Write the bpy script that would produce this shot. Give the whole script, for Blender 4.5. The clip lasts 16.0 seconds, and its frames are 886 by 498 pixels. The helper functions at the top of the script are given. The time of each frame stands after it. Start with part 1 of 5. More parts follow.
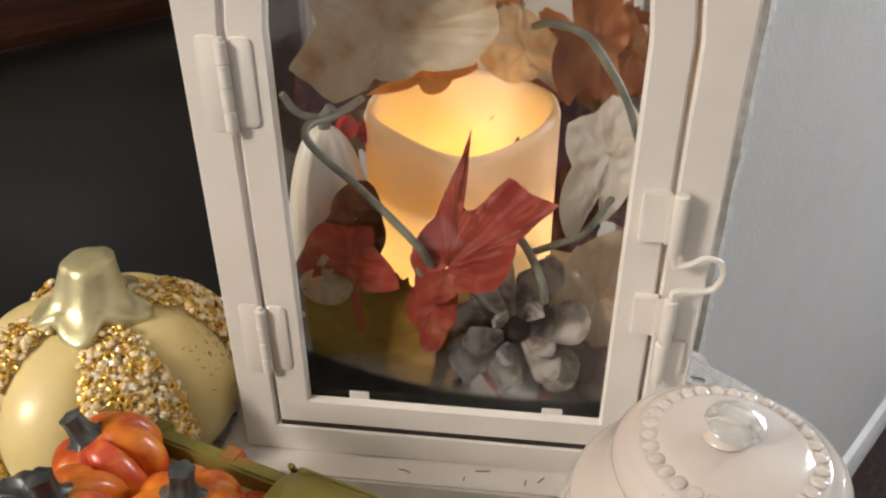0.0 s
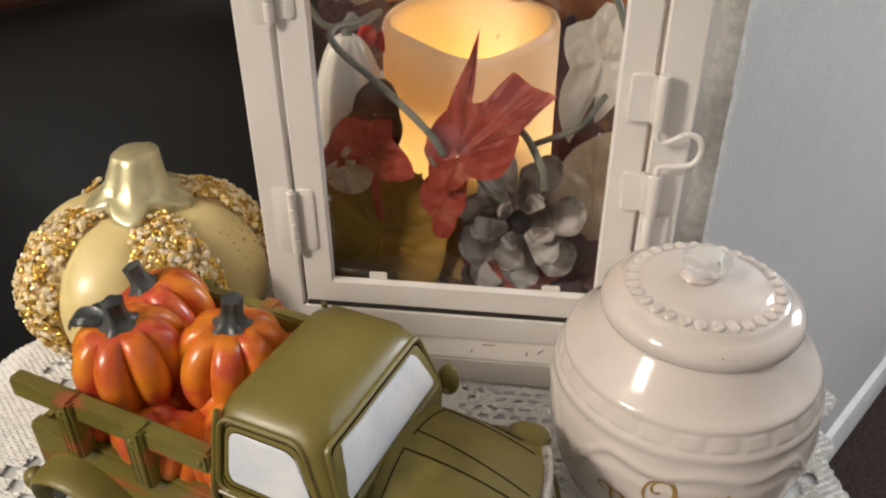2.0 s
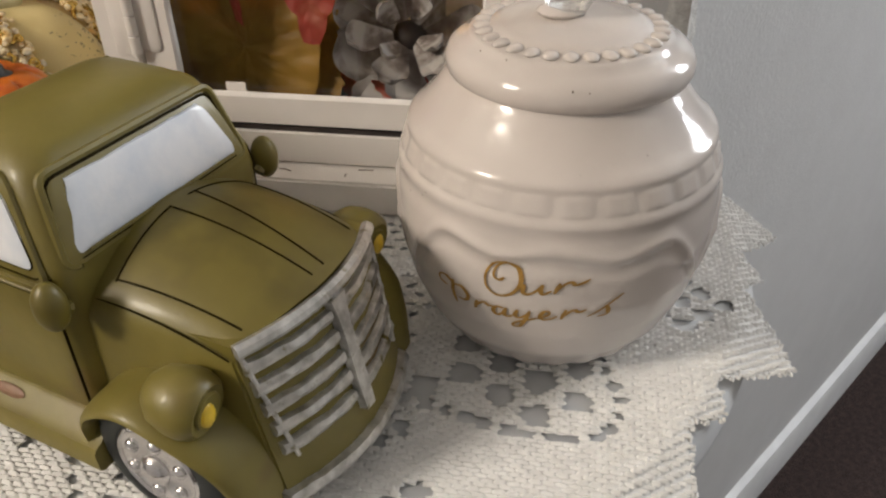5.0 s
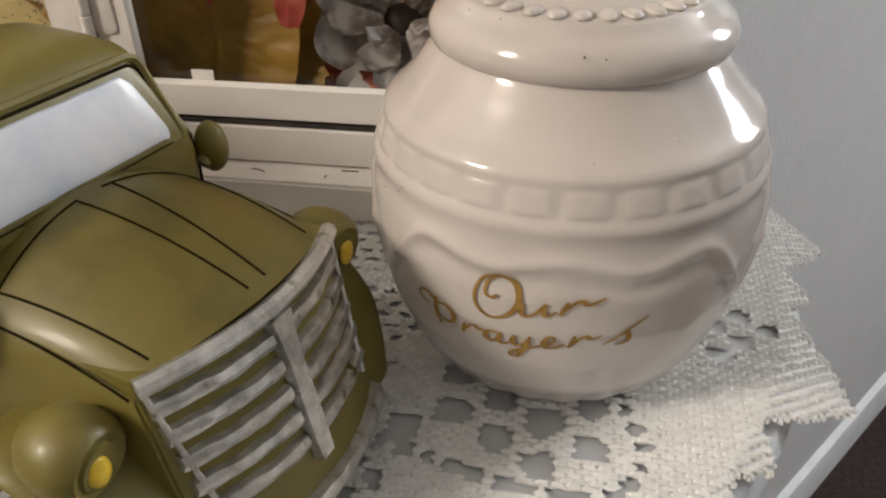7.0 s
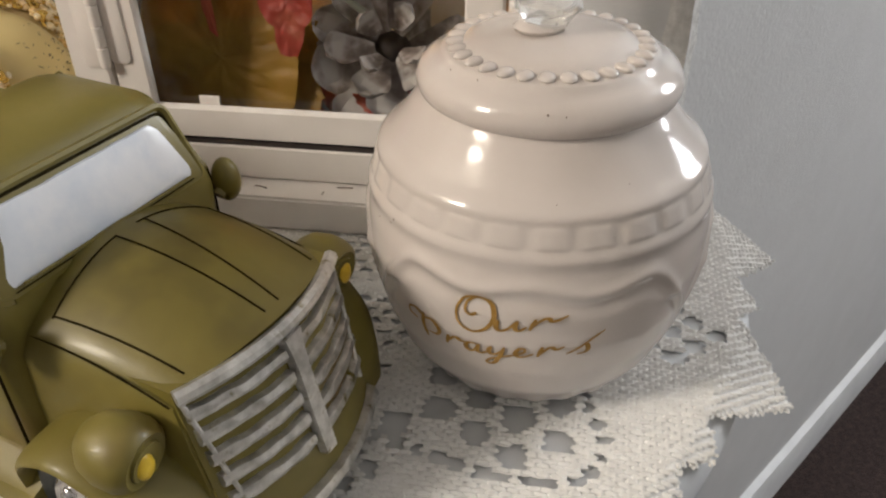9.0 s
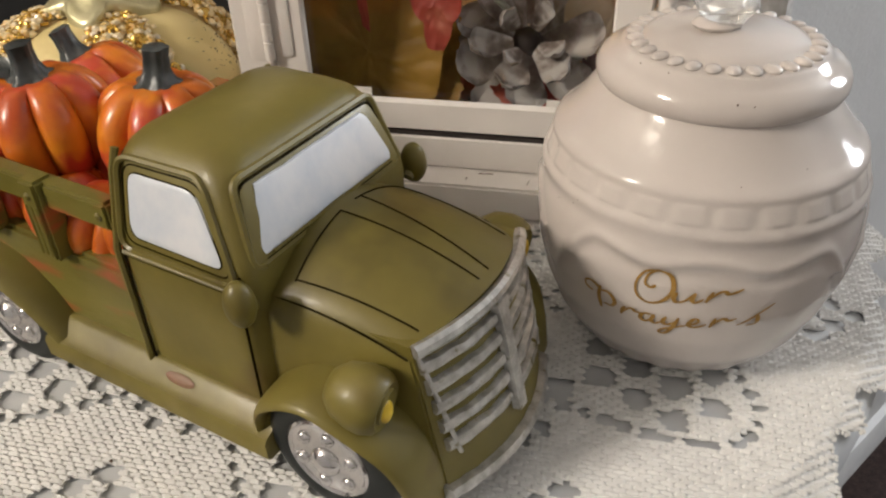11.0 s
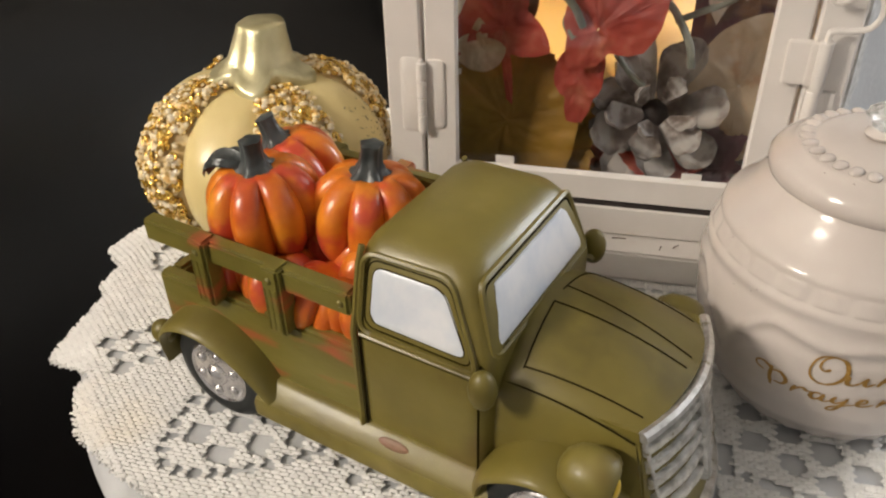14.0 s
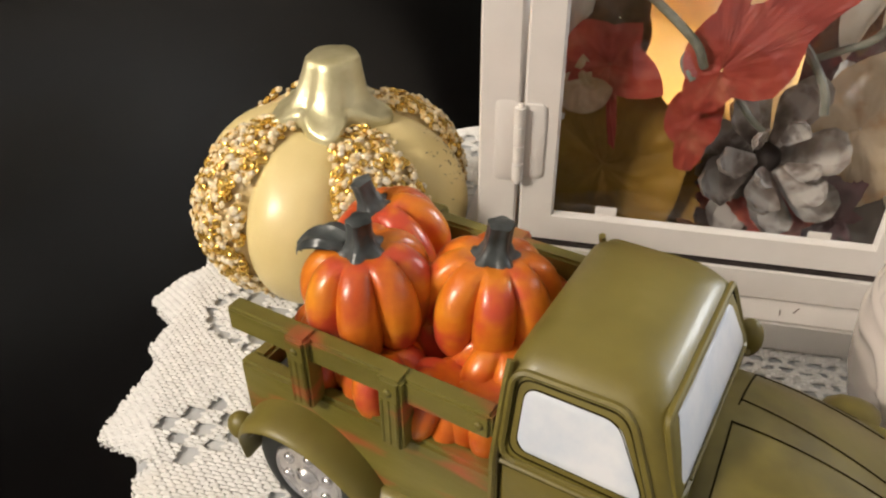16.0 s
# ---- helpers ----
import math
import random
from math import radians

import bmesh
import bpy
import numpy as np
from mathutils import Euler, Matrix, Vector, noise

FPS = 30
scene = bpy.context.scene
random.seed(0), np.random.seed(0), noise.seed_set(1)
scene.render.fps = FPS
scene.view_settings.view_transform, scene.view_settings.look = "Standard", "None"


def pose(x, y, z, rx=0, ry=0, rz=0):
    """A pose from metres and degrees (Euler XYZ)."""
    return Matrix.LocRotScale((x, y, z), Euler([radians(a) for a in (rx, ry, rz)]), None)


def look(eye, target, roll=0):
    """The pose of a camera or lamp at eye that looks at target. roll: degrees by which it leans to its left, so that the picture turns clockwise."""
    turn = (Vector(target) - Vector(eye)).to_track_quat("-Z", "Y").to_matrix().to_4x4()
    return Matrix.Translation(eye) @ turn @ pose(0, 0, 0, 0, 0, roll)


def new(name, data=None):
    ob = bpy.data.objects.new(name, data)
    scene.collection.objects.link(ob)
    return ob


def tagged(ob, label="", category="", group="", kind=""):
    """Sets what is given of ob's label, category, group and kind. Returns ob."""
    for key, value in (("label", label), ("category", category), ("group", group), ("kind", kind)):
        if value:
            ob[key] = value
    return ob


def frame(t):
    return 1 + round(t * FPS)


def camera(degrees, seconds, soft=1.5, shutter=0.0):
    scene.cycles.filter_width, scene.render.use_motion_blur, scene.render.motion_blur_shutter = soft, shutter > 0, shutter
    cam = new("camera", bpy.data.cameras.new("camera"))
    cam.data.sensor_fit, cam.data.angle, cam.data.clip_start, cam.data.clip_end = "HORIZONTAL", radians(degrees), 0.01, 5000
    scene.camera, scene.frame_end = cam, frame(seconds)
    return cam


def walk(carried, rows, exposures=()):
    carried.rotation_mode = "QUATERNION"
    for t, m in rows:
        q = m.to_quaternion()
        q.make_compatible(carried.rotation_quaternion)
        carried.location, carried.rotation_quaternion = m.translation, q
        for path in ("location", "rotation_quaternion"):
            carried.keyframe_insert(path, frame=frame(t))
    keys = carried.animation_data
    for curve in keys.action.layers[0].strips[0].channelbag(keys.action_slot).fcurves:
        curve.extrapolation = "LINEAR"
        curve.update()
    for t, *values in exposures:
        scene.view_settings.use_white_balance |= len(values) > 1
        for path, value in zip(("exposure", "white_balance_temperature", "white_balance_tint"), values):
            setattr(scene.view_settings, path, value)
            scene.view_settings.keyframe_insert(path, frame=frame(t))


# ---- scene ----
# ---------------------------------------------------------------- camera and walk
cam = camera(58.1, 16.0, soft=2.2)
METRES, EYE = 0.44, 0.2563
ROWS = [
    (0.0, 0.0, 0.0, 0.0, -0.09, -31.32, 0.15),
    (0.5, 0.0005, -0.0156, -0.0187, 0.08, -31.63, 0.21),
    (1.0, -0.0021, -0.0445, -0.0288, 0.11, -32.0, 0.22),
    (1.5, -0.0093, -0.0811, -0.0268, 0.17, -32.27, 0.22),
    (2.0, -0.0057, -0.1147, -0.0316, 0.27, -32.57, 0.23),
    (2.5, -0.0146, -0.1449, -0.039, 0.43, -32.8, 0.31),
    (3.0, -0.0192, -0.1674, -0.0559, 0.53, -33.25, 0.39),
    (3.5, 0.0035, -0.1772, -0.1032, 0.53, -33.79, 0.53),
    (4.0, 0.0512, -0.161, -0.1485, 0.56, -34.27, 0.65),
    (4.5, 0.0982, -0.1382, -0.1757, 0.84, -34.62, 0.67),
    (5.0, 0.1215, -0.0944, -0.2098, 1.46, -34.71, 0.66),
    (7.3, 0.1403, -0.0213, -0.2655, 2.79, -33.28, 0.97),
    (7.5, 0.1436, -0.0214, -0.2602, 2.66, -33.45, 0.92),
    (8.0, 0.1474, -0.0248, -0.2482, 2.31, -33.72, 0.85),
    (8.5, 0.1385, -0.0426, -0.221, 2.05, -34.13, 0.73),
    (9.0, 0.141, -0.0601, -0.2146, 2.04, -34.47, 0.65),
    (9.5, 0.11, -0.08, -0.2048, 2.38, -34.73, 0.73),
    (9.7, 0.0955, -0.0898, -0.2020, 2.62, -34.83, 0.82),
    (11.8, 0.0492, -0.1256, -0.1863, 6.14, -34.82, 1.83),
    (12.0, 0.0423, -0.1402, -0.1763, 6.28, -34.73, 1.77),
    (12.5, 0.0193, -0.1535, -0.1628, 6.29, -34.58, 1.56),
    (13.0, -0.0047, -0.1523, -0.1559, 6.21, -34.48, 1.4),
    (13.5, -0.0389, -0.1432, -0.1375, 6.07, -34.49, 1.25),
    (14.0, -0.0583, -0.1313, -0.1207, 5.83, -34.65, 1.17),
    (14.5, -0.0934, -0.1186, -0.1135, 5.53, -34.93, 1.13),
    (15.0, -0.1129, -0.1113, -0.109, 5.28, -35.28, 1.05),
    (15.5, -0.1399, -0.0728, -0.1136, 5.23, -35.58, 0.84),
    (16.0, -0.1566, -0.0365, -0.1108, 5.35, -35.79, 0.54),
]
EXPOSURES = [(0.0, -0.27), (3.0, -0.33), (5.0, -0.40), (9.0, -0.36), (13.0, -0.38), (16.0, -0.14)]
walk(cam, [(t, pose(0, 0, EYE) @ pose(METRES * x, METRES * y, METRES * z, 90 + pitch, roll, yaw)) for t, x, y, z, yaw, pitch, roll in ROWS], EXPOSURES)

# ---------------------------------------------------------------- world and lights
FLOOR, CEIL = -1.0, 1.45
ROOM = pose(0, 0, 0, 0, 0, 46.2)      # the room stands turned to the table: s along the grey wall, q out from the sofa


def room(s, q, z=0.0):
    """A place in the room's own directions."""
    return ROOM @ Vector((s, -q, z))


world = bpy.data.worlds.new("world")
scene.world = world
world.use_nodes = True
sky = world.node_tree.nodes.new("ShaderNodeTexSky")
sky.sky_type, sky.sun_disc, sky.sun_elevation, sky.sun_rotation = "NISHITA", False, radians(35), radians(200)
world.node_tree.links.new(sky.outputs[0], world.node_tree.nodes["Background"].inputs[0])
world.node_tree.nodes["Background"].inputs[1].default_value = 0.1


def window_light(name, eye, target, wide, high, power, colour):
    lamp = bpy.data.lights.new(name, "AREA")
    lamp.shape, lamp.size, lamp.size_y, lamp.energy, lamp.color = "RECTANGLE", wide, high, power, colour
    ob = new(name, lamp)
    ob.matrix_world = look(eye, target)
    return ob


S0, S1, Q0, Q1 = -1.7, 2.6, -1.25, 2.0
window_light("window_light_east", room(S1 - 0.03, 0.70, 0.85), room(0, 0.70, 0.85), 0.46, 0.80, 56, (0.94, 0.965, 1.0))
window_light("window_light_west", room(S0 + 0.03, -0.62, 1.16), room(0, -0.62, 1.16), 0.34, 0.56, 47, (1.0, 0.90, 0.77))


# ---------------------------------------------------------------- materials
def nodes_of(name):
    m = bpy.data.materials.new(name)
    m.use_nodes = True
    nt = m.node_tree
    return m, nt, nt.nodes["Principled BSDF"]


def coords(nt, scale=(1, 1, 1)):
    tc, mp = nt.nodes.new("ShaderNodeTexCoord"), nt.nodes.new("ShaderNodeMapping")
    nt.links.new(tc.outputs["Object"], mp.inputs[0])
    mp.inputs["Scale"].default_value = scale
    return mp.outputs[0]


def noise_of(nt, vec, scale, detail=4.0, rough=0.55):
    n = nt.nodes.new("ShaderNodeTexNoise")
    n.inputs["Scale"].default_value, n.inputs["Detail"].default_value, n.inputs["Roughness"].default_value = scale, detail, rough
    nt.links.new(vec, n.inputs["Vector"])
    return n.outputs["Fac"]


def ramp_of(nt, fac, stops):
    r = nt.nodes.new("ShaderNodeValToRGB")
    while len(r.color_ramp.elements) < len(stops):
        r.color_ramp.elements.new(0.5)
    for e, (p, c) in zip(r.color_ramp.elements, stops):
        e.position, e.color = p, (*c, 1)
    nt.links.new(fac, r.inputs[0])
    return r.outputs[0]


def bump_of(nt, bsdf, height, strength, distance):
    b = nt.nodes.new("ShaderNodeBump")
    b.inputs["Strength"].default_value, b.inputs["Distance"].default_value = strength, distance
    nt.links.new(height, b.inputs["Height"])
    nt.links.new(b.outputs[0], bsdf.inputs["Normal"])


def mix_of(nt, fac, a, b, kind="MIX"):
    m = nt.nodes.new("ShaderNodeMix")
    m.data_type, m.blend_type = "RGBA", kind
    for value, k in ((fac, 0), (a, 6), (b, 7)):
        if isinstance(value, (int, float)):
            m.inputs[k].default_value = value
        elif isinstance(value, tuple):
            m.inputs[k].default_value = (*value, 1)
        else:
            nt.links.new(value, m.inputs[k])
    return m.outputs[2]


def material(name, stops, scale=60.0, rough=0.5, metal=0.0, bump=0.0, bscale=None, bdist=0.0005, stretch=(1, 1, 1), stain=None, coat=0.0, vary_rough=0.0, sss=0.0):
    """A surface: grain by a ramp over noise, broad stains, fine relief."""
    m, nt, b = nodes_of(name)
    vec = coords(nt, stretch)
    col = ramp_of(nt, noise_of(nt, vec, scale), stops)
    if stain:
        fac = ramp_of(nt, noise_of(nt, vec, stain[0], 3.0), [(stain[2], (0, 0, 0)), (min(stain[2] + 0.12, 1.0), (1, 1, 1))])
        col = mix_of(nt, fac, col, stain[1])
    nt.links.new(col, b.inputs["Base Color"])
    b.inputs["Roughness"].default_value, b.inputs["Metallic"].default_value = rough, metal
    b.inputs["Coat Weight"].default_value, b.inputs["Coat Roughness"].default_value = coat, 0.15
    if vary_rough:
        r = nt.nodes.new("ShaderNodeMapRange")
        r.inputs[3].default_value, r.inputs[4].default_value = rough - vary_rough, rough + vary_rough
        nt.links.new(noise_of(nt, vec, scale * 0.4), r.inputs[0])
        nt.links.new(r.outputs[0], b.inputs["Roughness"])
    if bump:
        bump_of(nt, b, noise_of(nt, vec, bscale or scale, 5.0), bump, bdist)
    if sss:
        b.inputs["Subsurface Weight"].default_value, b.inputs["Subsurface Scale"].default_value = sss, 0.004
    return m


def glass_material(name, rough=0.0, tint=(1, 1, 1), thin=True):
    """A thin pane: clear, with the gloss of its faces; or solid glass."""
    m, nt, b = nodes_of(name)
    if thin:
        out = nt.nodes["Material Output"]
        clear, gloss, mix, fres = (nt.nodes.new(k) for k in ("ShaderNodeBsdfTransparent", "ShaderNodeBsdfGlossy", "ShaderNodeMixShader", "ShaderNodeFresnel"))
        clear.inputs[0].default_value = (*tint, 1)
        gloss.inputs["Roughness"].default_value = 0.03
        fres.inputs[0].default_value = 1.5
        for a, c in ((fres.outputs[0], mix.inputs[0]), (clear.outputs[0], mix.inputs[1]), (gloss.outputs[0], mix.inputs[2]), (mix.outputs[0], out.inputs[0])):
            nt.links.new(a, c)
    else:
        b.inputs["Transmission Weight"].default_value, b.inputs["IOR"].default_value = 0.80, 1.5
        b.inputs["Roughness"].default_value, b.inputs["Base Color"].default_value = rough, (*tint, 1)
    return m


M_WALL = material("painted_wall_grey", [(0.3, (0.55, 0.552, 0.555)), (0.7, (0.58, 0.582, 0.585))], 22, 0.55, bump=0.30, bscale=210, bdist=0.0016)
# shaded side of the grey wall: the shade is put into a darker, warmer colour
M_RETURN = material("painted_wall_shaded", [(0.3, (0.42, 0.39, 0.36)), (0.7, (0.48, 0.45, 0.42))], 9, 0.62, bump=0.30, bscale=210, bdist=0.0016)
M_CHIP = material("wall_edge_plaster", [(0.35, (0.55, 0.54, 0.52)), (0.7, (0.75, 0.74, 0.72))], 120, 0.8, bump=0.6, bscale=200, bdist=0.002)
M_PLAIN = material("room_wall_paint", [(0.3, (0.55, 0.53, 0.50)), (0.7, (0.62, 0.60, 0.57))], 5, 0.7)
M_SOUTH = material("room_wall_paint_warm", [(0.3, (0.53, 0.51, 0.48)), (0.7, (0.59, 0.57, 0.54))], 5, 0.7)
M_CEIL = material("ceiling_paint", [(0.3, (0.74, 0.73, 0.71)), (0.7, (0.80, 0.79, 0.77))], 5, 0.8)
M_CARPET = material("dark_carpet", [(0.3, (0.012, 0.006, 0.005)), (0.7, (0.05, 0.028, 0.024))], 90, 0.95, bump=0.9, bscale=260, bdist=0.006)
M_BOARD = material("baseboard_paint", [(0.3, (0.62, 0.63, 0.64)), (0.7, (0.72, 0.73, 0.74))], 20, 0.4)
M_LEATHER = material("black_leather", [(0.3, (0.0018, 0.0017, 0.0016)), (0.7, (0.0036, 0.0033, 0.0031))], 14, 0.36, bump=0.12, bscale=420, bdist=0.001, vary_rough=0.05)
M_LEATHER.node_tree.nodes["Principled BSDF"].inputs["Specular IOR Level"].default_value = 0.52
M_WOOD = material("dark_red_wood", [(0.3, (0.030, 0.010, 0.006)), (0.55, (0.075, 0.026, 0.014)), (0.75, (0.13, 0.05, 0.028))], 14, 0.45, stretch=(0.5, 6, 9), bump=0.1)
M_MARBLE = material("grey_marble", [(0.30, (0.38, 0.39, 0.40)), (0.5, (0.55, 0.56, 0.57)), (0.7, (0.66, 0.67, 0.67))], 26, 0.5, stain=(12, (0.42, 0.43, 0.45), 0.55))
M_LACE = material("cream_cotton_lace", [(0.3, (0.70, 0.69, 0.67)), (0.7, (0.81, 0.80, 0.78))], 240, 0.85, bump=0.5, bscale=1500, bdist=0.0004, stain=(14, (0.78, 0.73, 0.64), 0.62))
M_WHITEMETAL = material("cream_painted_metal", [(0.3, (0.70, 0.66, 0.62)), (0.7, (0.76, 0.72, 0.685))], 40, 0.38, bump=0.05, bscale=300, bdist=0.0004, stain=(60, (0.66, 0.60, 0.53), 0.72))
M_DARKFILL = material("dark_brown_fill", [(0.3, (0.02, 0.014, 0.012)), (0.7, (0.05, 0.035, 0.03))], 60, 0.8)
M_PANE = glass_material("window_pane")
M_CRYSTAL = glass_material("clear_crystal", 0.16, (0.98, 0.985, 0.97), thin=False)
M_CERAMIC = material("white_glazed_ceramic", [(0.3, (0.55, 0.495, 0.458)), (0.7, (0.61, 0.553, 0.515))], 30, 0.12, stain=(45, (0.55, 0.485, 0.47), 0.66), coat=0.15, bump=0.04, bscale=90, bdist=0.001)
M_GOLDINK = material("gold_lettering", [(0.3, (0.24, 0.125, 0.018)), (0.7, (0.38, 0.215, 0.045))], 300, 0.55, metal=0.1)
M_SPECK = material("dark_speck", [(0.3, (0.10, 0.06, 0.045)), (0.7, (0.2, 0.14, 0.1))], 300, 0.7)
M_OLIVE = material("olive_green_paint", [(0.28, (0.080, 0.061, 0.010)), (0.42, (0.145, 0.114, 0.019)), (0.60, (0.180, 0.145, 0.028)), (0.78, (0.250, 0.202, 0.064))], 24, 0.46, bump=0.25, bscale=150, bdist=0.0005, stain=(21, (0.115, 0.068, 0.020), 0.60), coat=0.12, vary_rough=0.10)
M_OLIVEWORN = material("olive_paint_with_red_smears", [(0.25, (0.115, 0.095, 0.012)), (0.55, (0.165, 0.140, 0.026)), (0.8, (0.21, 0.18, 0.045))], 38, 0.42, bump=0.3, bscale=170, bdist=0.0008, stain=(60, (0.34, 0.090, 0.030), 0.53), coat=0.1, vary_rough=0.06, stretch=(0.5, 1, 1.6))
M_OLIVE.node_tree.nodes["Principled BSDF"].inputs["Specular IOR Level"].default_value = 0.5
M_PATCH = material("faded_pink_paint", [(0.3, (0.135, 0.095, 0.025)), (0.48, (0.20, 0.105, 0.05)), (0.7, (0.25, 0.12, 0.075))], 150, 0.5)
M_GROOVE = material("dark_groove_wash", [(0.3, (0.010, 0.007, 0.002)), (0.7, (0.022, 0.016, 0.004))], 200, 0.95)
M_GROOVE.node_tree.nodes["Principled BSDF"].inputs["Specular IOR Level"].default_value = 0.05
M_WINPAINT = material("white_window_paint", [(0.25, (0.52, 0.58, 0.67)), (0.6, (0.72, 0.735, 0.77))], 70, 0.30, bump=0.25, bscale=160, bdist=0.0006)
M_SILVER = material("silver_paint", [(0.35, (0.42, 0.41, 0.39)), (0.65, (0.70, 0.69, 0.67))], 260, 0.34, metal=0.8, bump=0.35, bscale=300, bdist=0.0007, stain=(210, (0.16, 0.13, 0.03), 0.62))
M_CHROME = material("worn_chrome_paint", [(0.3, (0.62, 0.60, 0.60)), (0.7, (0.82, 0.80, 0.80))], 160, 0.16, metal=0.9, bump=0.2, bscale=260, bdist=0.0006)
M_RUBBER = material("dark_rubber_paint", [(0.3, (0.006, 0.008, 0.008)), (0.7, (0.016, 0.019, 0.019))], 80, 0.5)
M_AMBER = material("yellow_lamp_paint", [(0.3, (0.55, 0.35, 0.02)), (0.7, (0.75, 0.52, 0.04))], 300, 0.35)
M_ORANGE = material("orange_pumpkin_paint", [(0.3, (0.50, 0.075, 0.012)), (0.5, (0.66, 0.165, 0.013)), (0.72, (0.76, 0.27, 0.02))], 55, 0.30, bump=0.2, bscale=140, bdist=0.0007, coat=0.2, stain=(60, (0.56, 0.070, 0.028), 0.50))
M_STEM = material("grey_black_stem_paint", [(0.3, (0.022, 0.026, 0.026)), (0.7, (0.085, 0.095, 0.095))], 120, 0.30, bump=0.4, bscale=300, bdist=0.0008)
M_CREAM = material("cream_yellow_paint", [(0.3, (0.72, 0.575, 0.25)), (0.7, (0.80, 0.66, 0.33))], 26, 0.34, bump=0.05, bscale=120, bdist=0.0006, coat=0.1)
M_GOLDSTEM = material("champagne_gold_paint", [(0.3, (0.52, 0.47, 0.25)), (0.7, (0.70, 0.65, 0.42))], 70, 0.32, metal=0.5, bump=0.35, bscale=110, bdist=0.001)
M_BEAD = material("pearly_glass_bead", [(0.32, (0.85, 0.52, 0.16)), (0.46, (0.94, 0.76, 0.44)), (0.66, (0.96, 0.89, 0.74))], 210, 0.10, coat=0.3)
M_BEAD.node_tree.nodes["Principled BSDF"].inputs["Transmission Weight"].default_value = 0.12
M_SEQUIN = material("gold_sequin", [(0.3, (0.66, 0.38, 0.05)), (0.7, (0.90, 0.62, 0.17))], 320, 0.25, metal=0.7)
M_GLUE = material("amber_bead_ground", [(0.3, (0.62, 0.45, 0.18)), (0.7, (0.78, 0.64, 0.38))], 260, 0.5)


# ---------------------------------------------------------------- building helpers
def mesh_of(name, bm, mat, smooth=True, sharp=40):
    bmesh.ops.recalc_face_normals(bm, faces=bm.faces)
    me = bpy.data.meshes.new(name)
    for f in bm.faces:
        f.smooth = smooth
    if smooth:
        for e in bm.edges:
            if len(e.link_faces) == 2 and e.calc_face_angle(0) > radians(sharp):
                e.smooth = False
    bm.to_mesh(me)
    bm.free()
    me.materials.append(mat)
    return me


def part(name, bm, mat, parent=None, label="", smooth=True, sharp=40, kind="", m=None):
    ob = new(name, mesh_of(name, bm, mat, smooth, sharp))
    ob.parent = parent
    if m is not None:
        ob.matrix_basis = m
    return tagged(ob, label, kind=kind)


def thing(name, label, category, m=None, group=""):
    ob = new(name)
    ob.empty_display_size = 0.01
    if m is not None:
        ob.matrix_basis = m
    return tagged(ob, label, category, group)


def box(bm, x0, x1, y0, y1, z0, z1, bevel=0.0, seg=2, m=None):
    r = bmesh.ops.create_cube(bm, size=1, matrix=Matrix.Translation(((x0 + x1) / 2, (y0 + y1) / 2, (z0 + z1) / 2)) @ Matrix.Diagonal((x1 - x0, y1 - y0, z1 - z0, 1)))
    vs = r["verts"]
    if bevel:
        es = list({e for v in vs for e in v.link_edges})
        g = bmesh.ops.bevel(bm, geom=es, offset=bevel, segments=seg, affect="EDGES", clamp_overlap=True)
        vs = list({v for f in g["faces"] for v in f.verts} | {v for v in vs if v.is_valid})
    if m is not None:
        bmesh.ops.transform(bm, matrix=m, verts=list({w for v in vs for f in v.link_faces for w in f.verts}))
    return bm


def boxes(*specs, bevel=0.0):
    bm = bmesh.new()
    for s in specs:
        box(bm, *s, bevel=bevel)
    return bm


def ellipsoid(bm, c, r, u=18, v=12, m=None):
    mm = Matrix.Translation(c) @ (m or Matrix.Identity(4)) @ Matrix.Diagonal((*r, 1))
    bmesh.ops.create_uvsphere(bm, u_segments=u, v_segments=v, radius=1, matrix=mm)
    return bm


def loft(bm, rings, closed=True, cap0=True, cap1=True):
    """Skin over rings of equal length."""
    vs = [[bm.verts.new(p) for p in ring] for ring in rings]
    n = len(vs[0])
    for a, b in zip(vs, vs[1:]):
        for i in range(n if closed else n - 1):
            j = (i + 1) % n
            bm.faces.new((a[i], a[j], b[j], b[i]))
    if cap0:
        bm.faces.new(vs[0][::-1])
    if cap1:
        bm.faces.new(vs[-1])
    return vs


def lathe(bm, profile, seg=48, c=(0, 0), shape=None):
    """A turned form; shape(r, z, a) may change the radius."""
    rings = []
    for r, z in profile:
        ring = []
        for i in range(seg):
            a = 2 * math.pi * i / seg
            k = shape(r, z, a) if shape else r
            ring.append((c[0] + k * math.cos(a), c[1] + k * math.sin(a), z))
        rings.append(ring)
    return loft(bm, rings)


def tube(bm, pts, radius, n=8, taper=None, caps=True):
    """A round rod along points."""
    pts = [Vector(p) for p in pts]
    rings, side = [], None
    for i, p in enumerate(pts):
        t = (pts[min(i + 1, len(pts) - 1)] - pts[max(i - 1, 0)]).normalized()
        side = t.orthogonal().normalized() if side is None else (side - side.dot(t) * t).normalized()
        up = t.cross(side)
        r = radius * (taper(i / (len(pts) - 1)) if taper else 1)
        rings.append([p + r * (math.cos(2 * math.pi * k / n) * side + math.sin(2 * math.pi * k / n) * up) for k in range(n)])
    loft(bm, rings, cap0=caps, cap1=caps)
    return bm


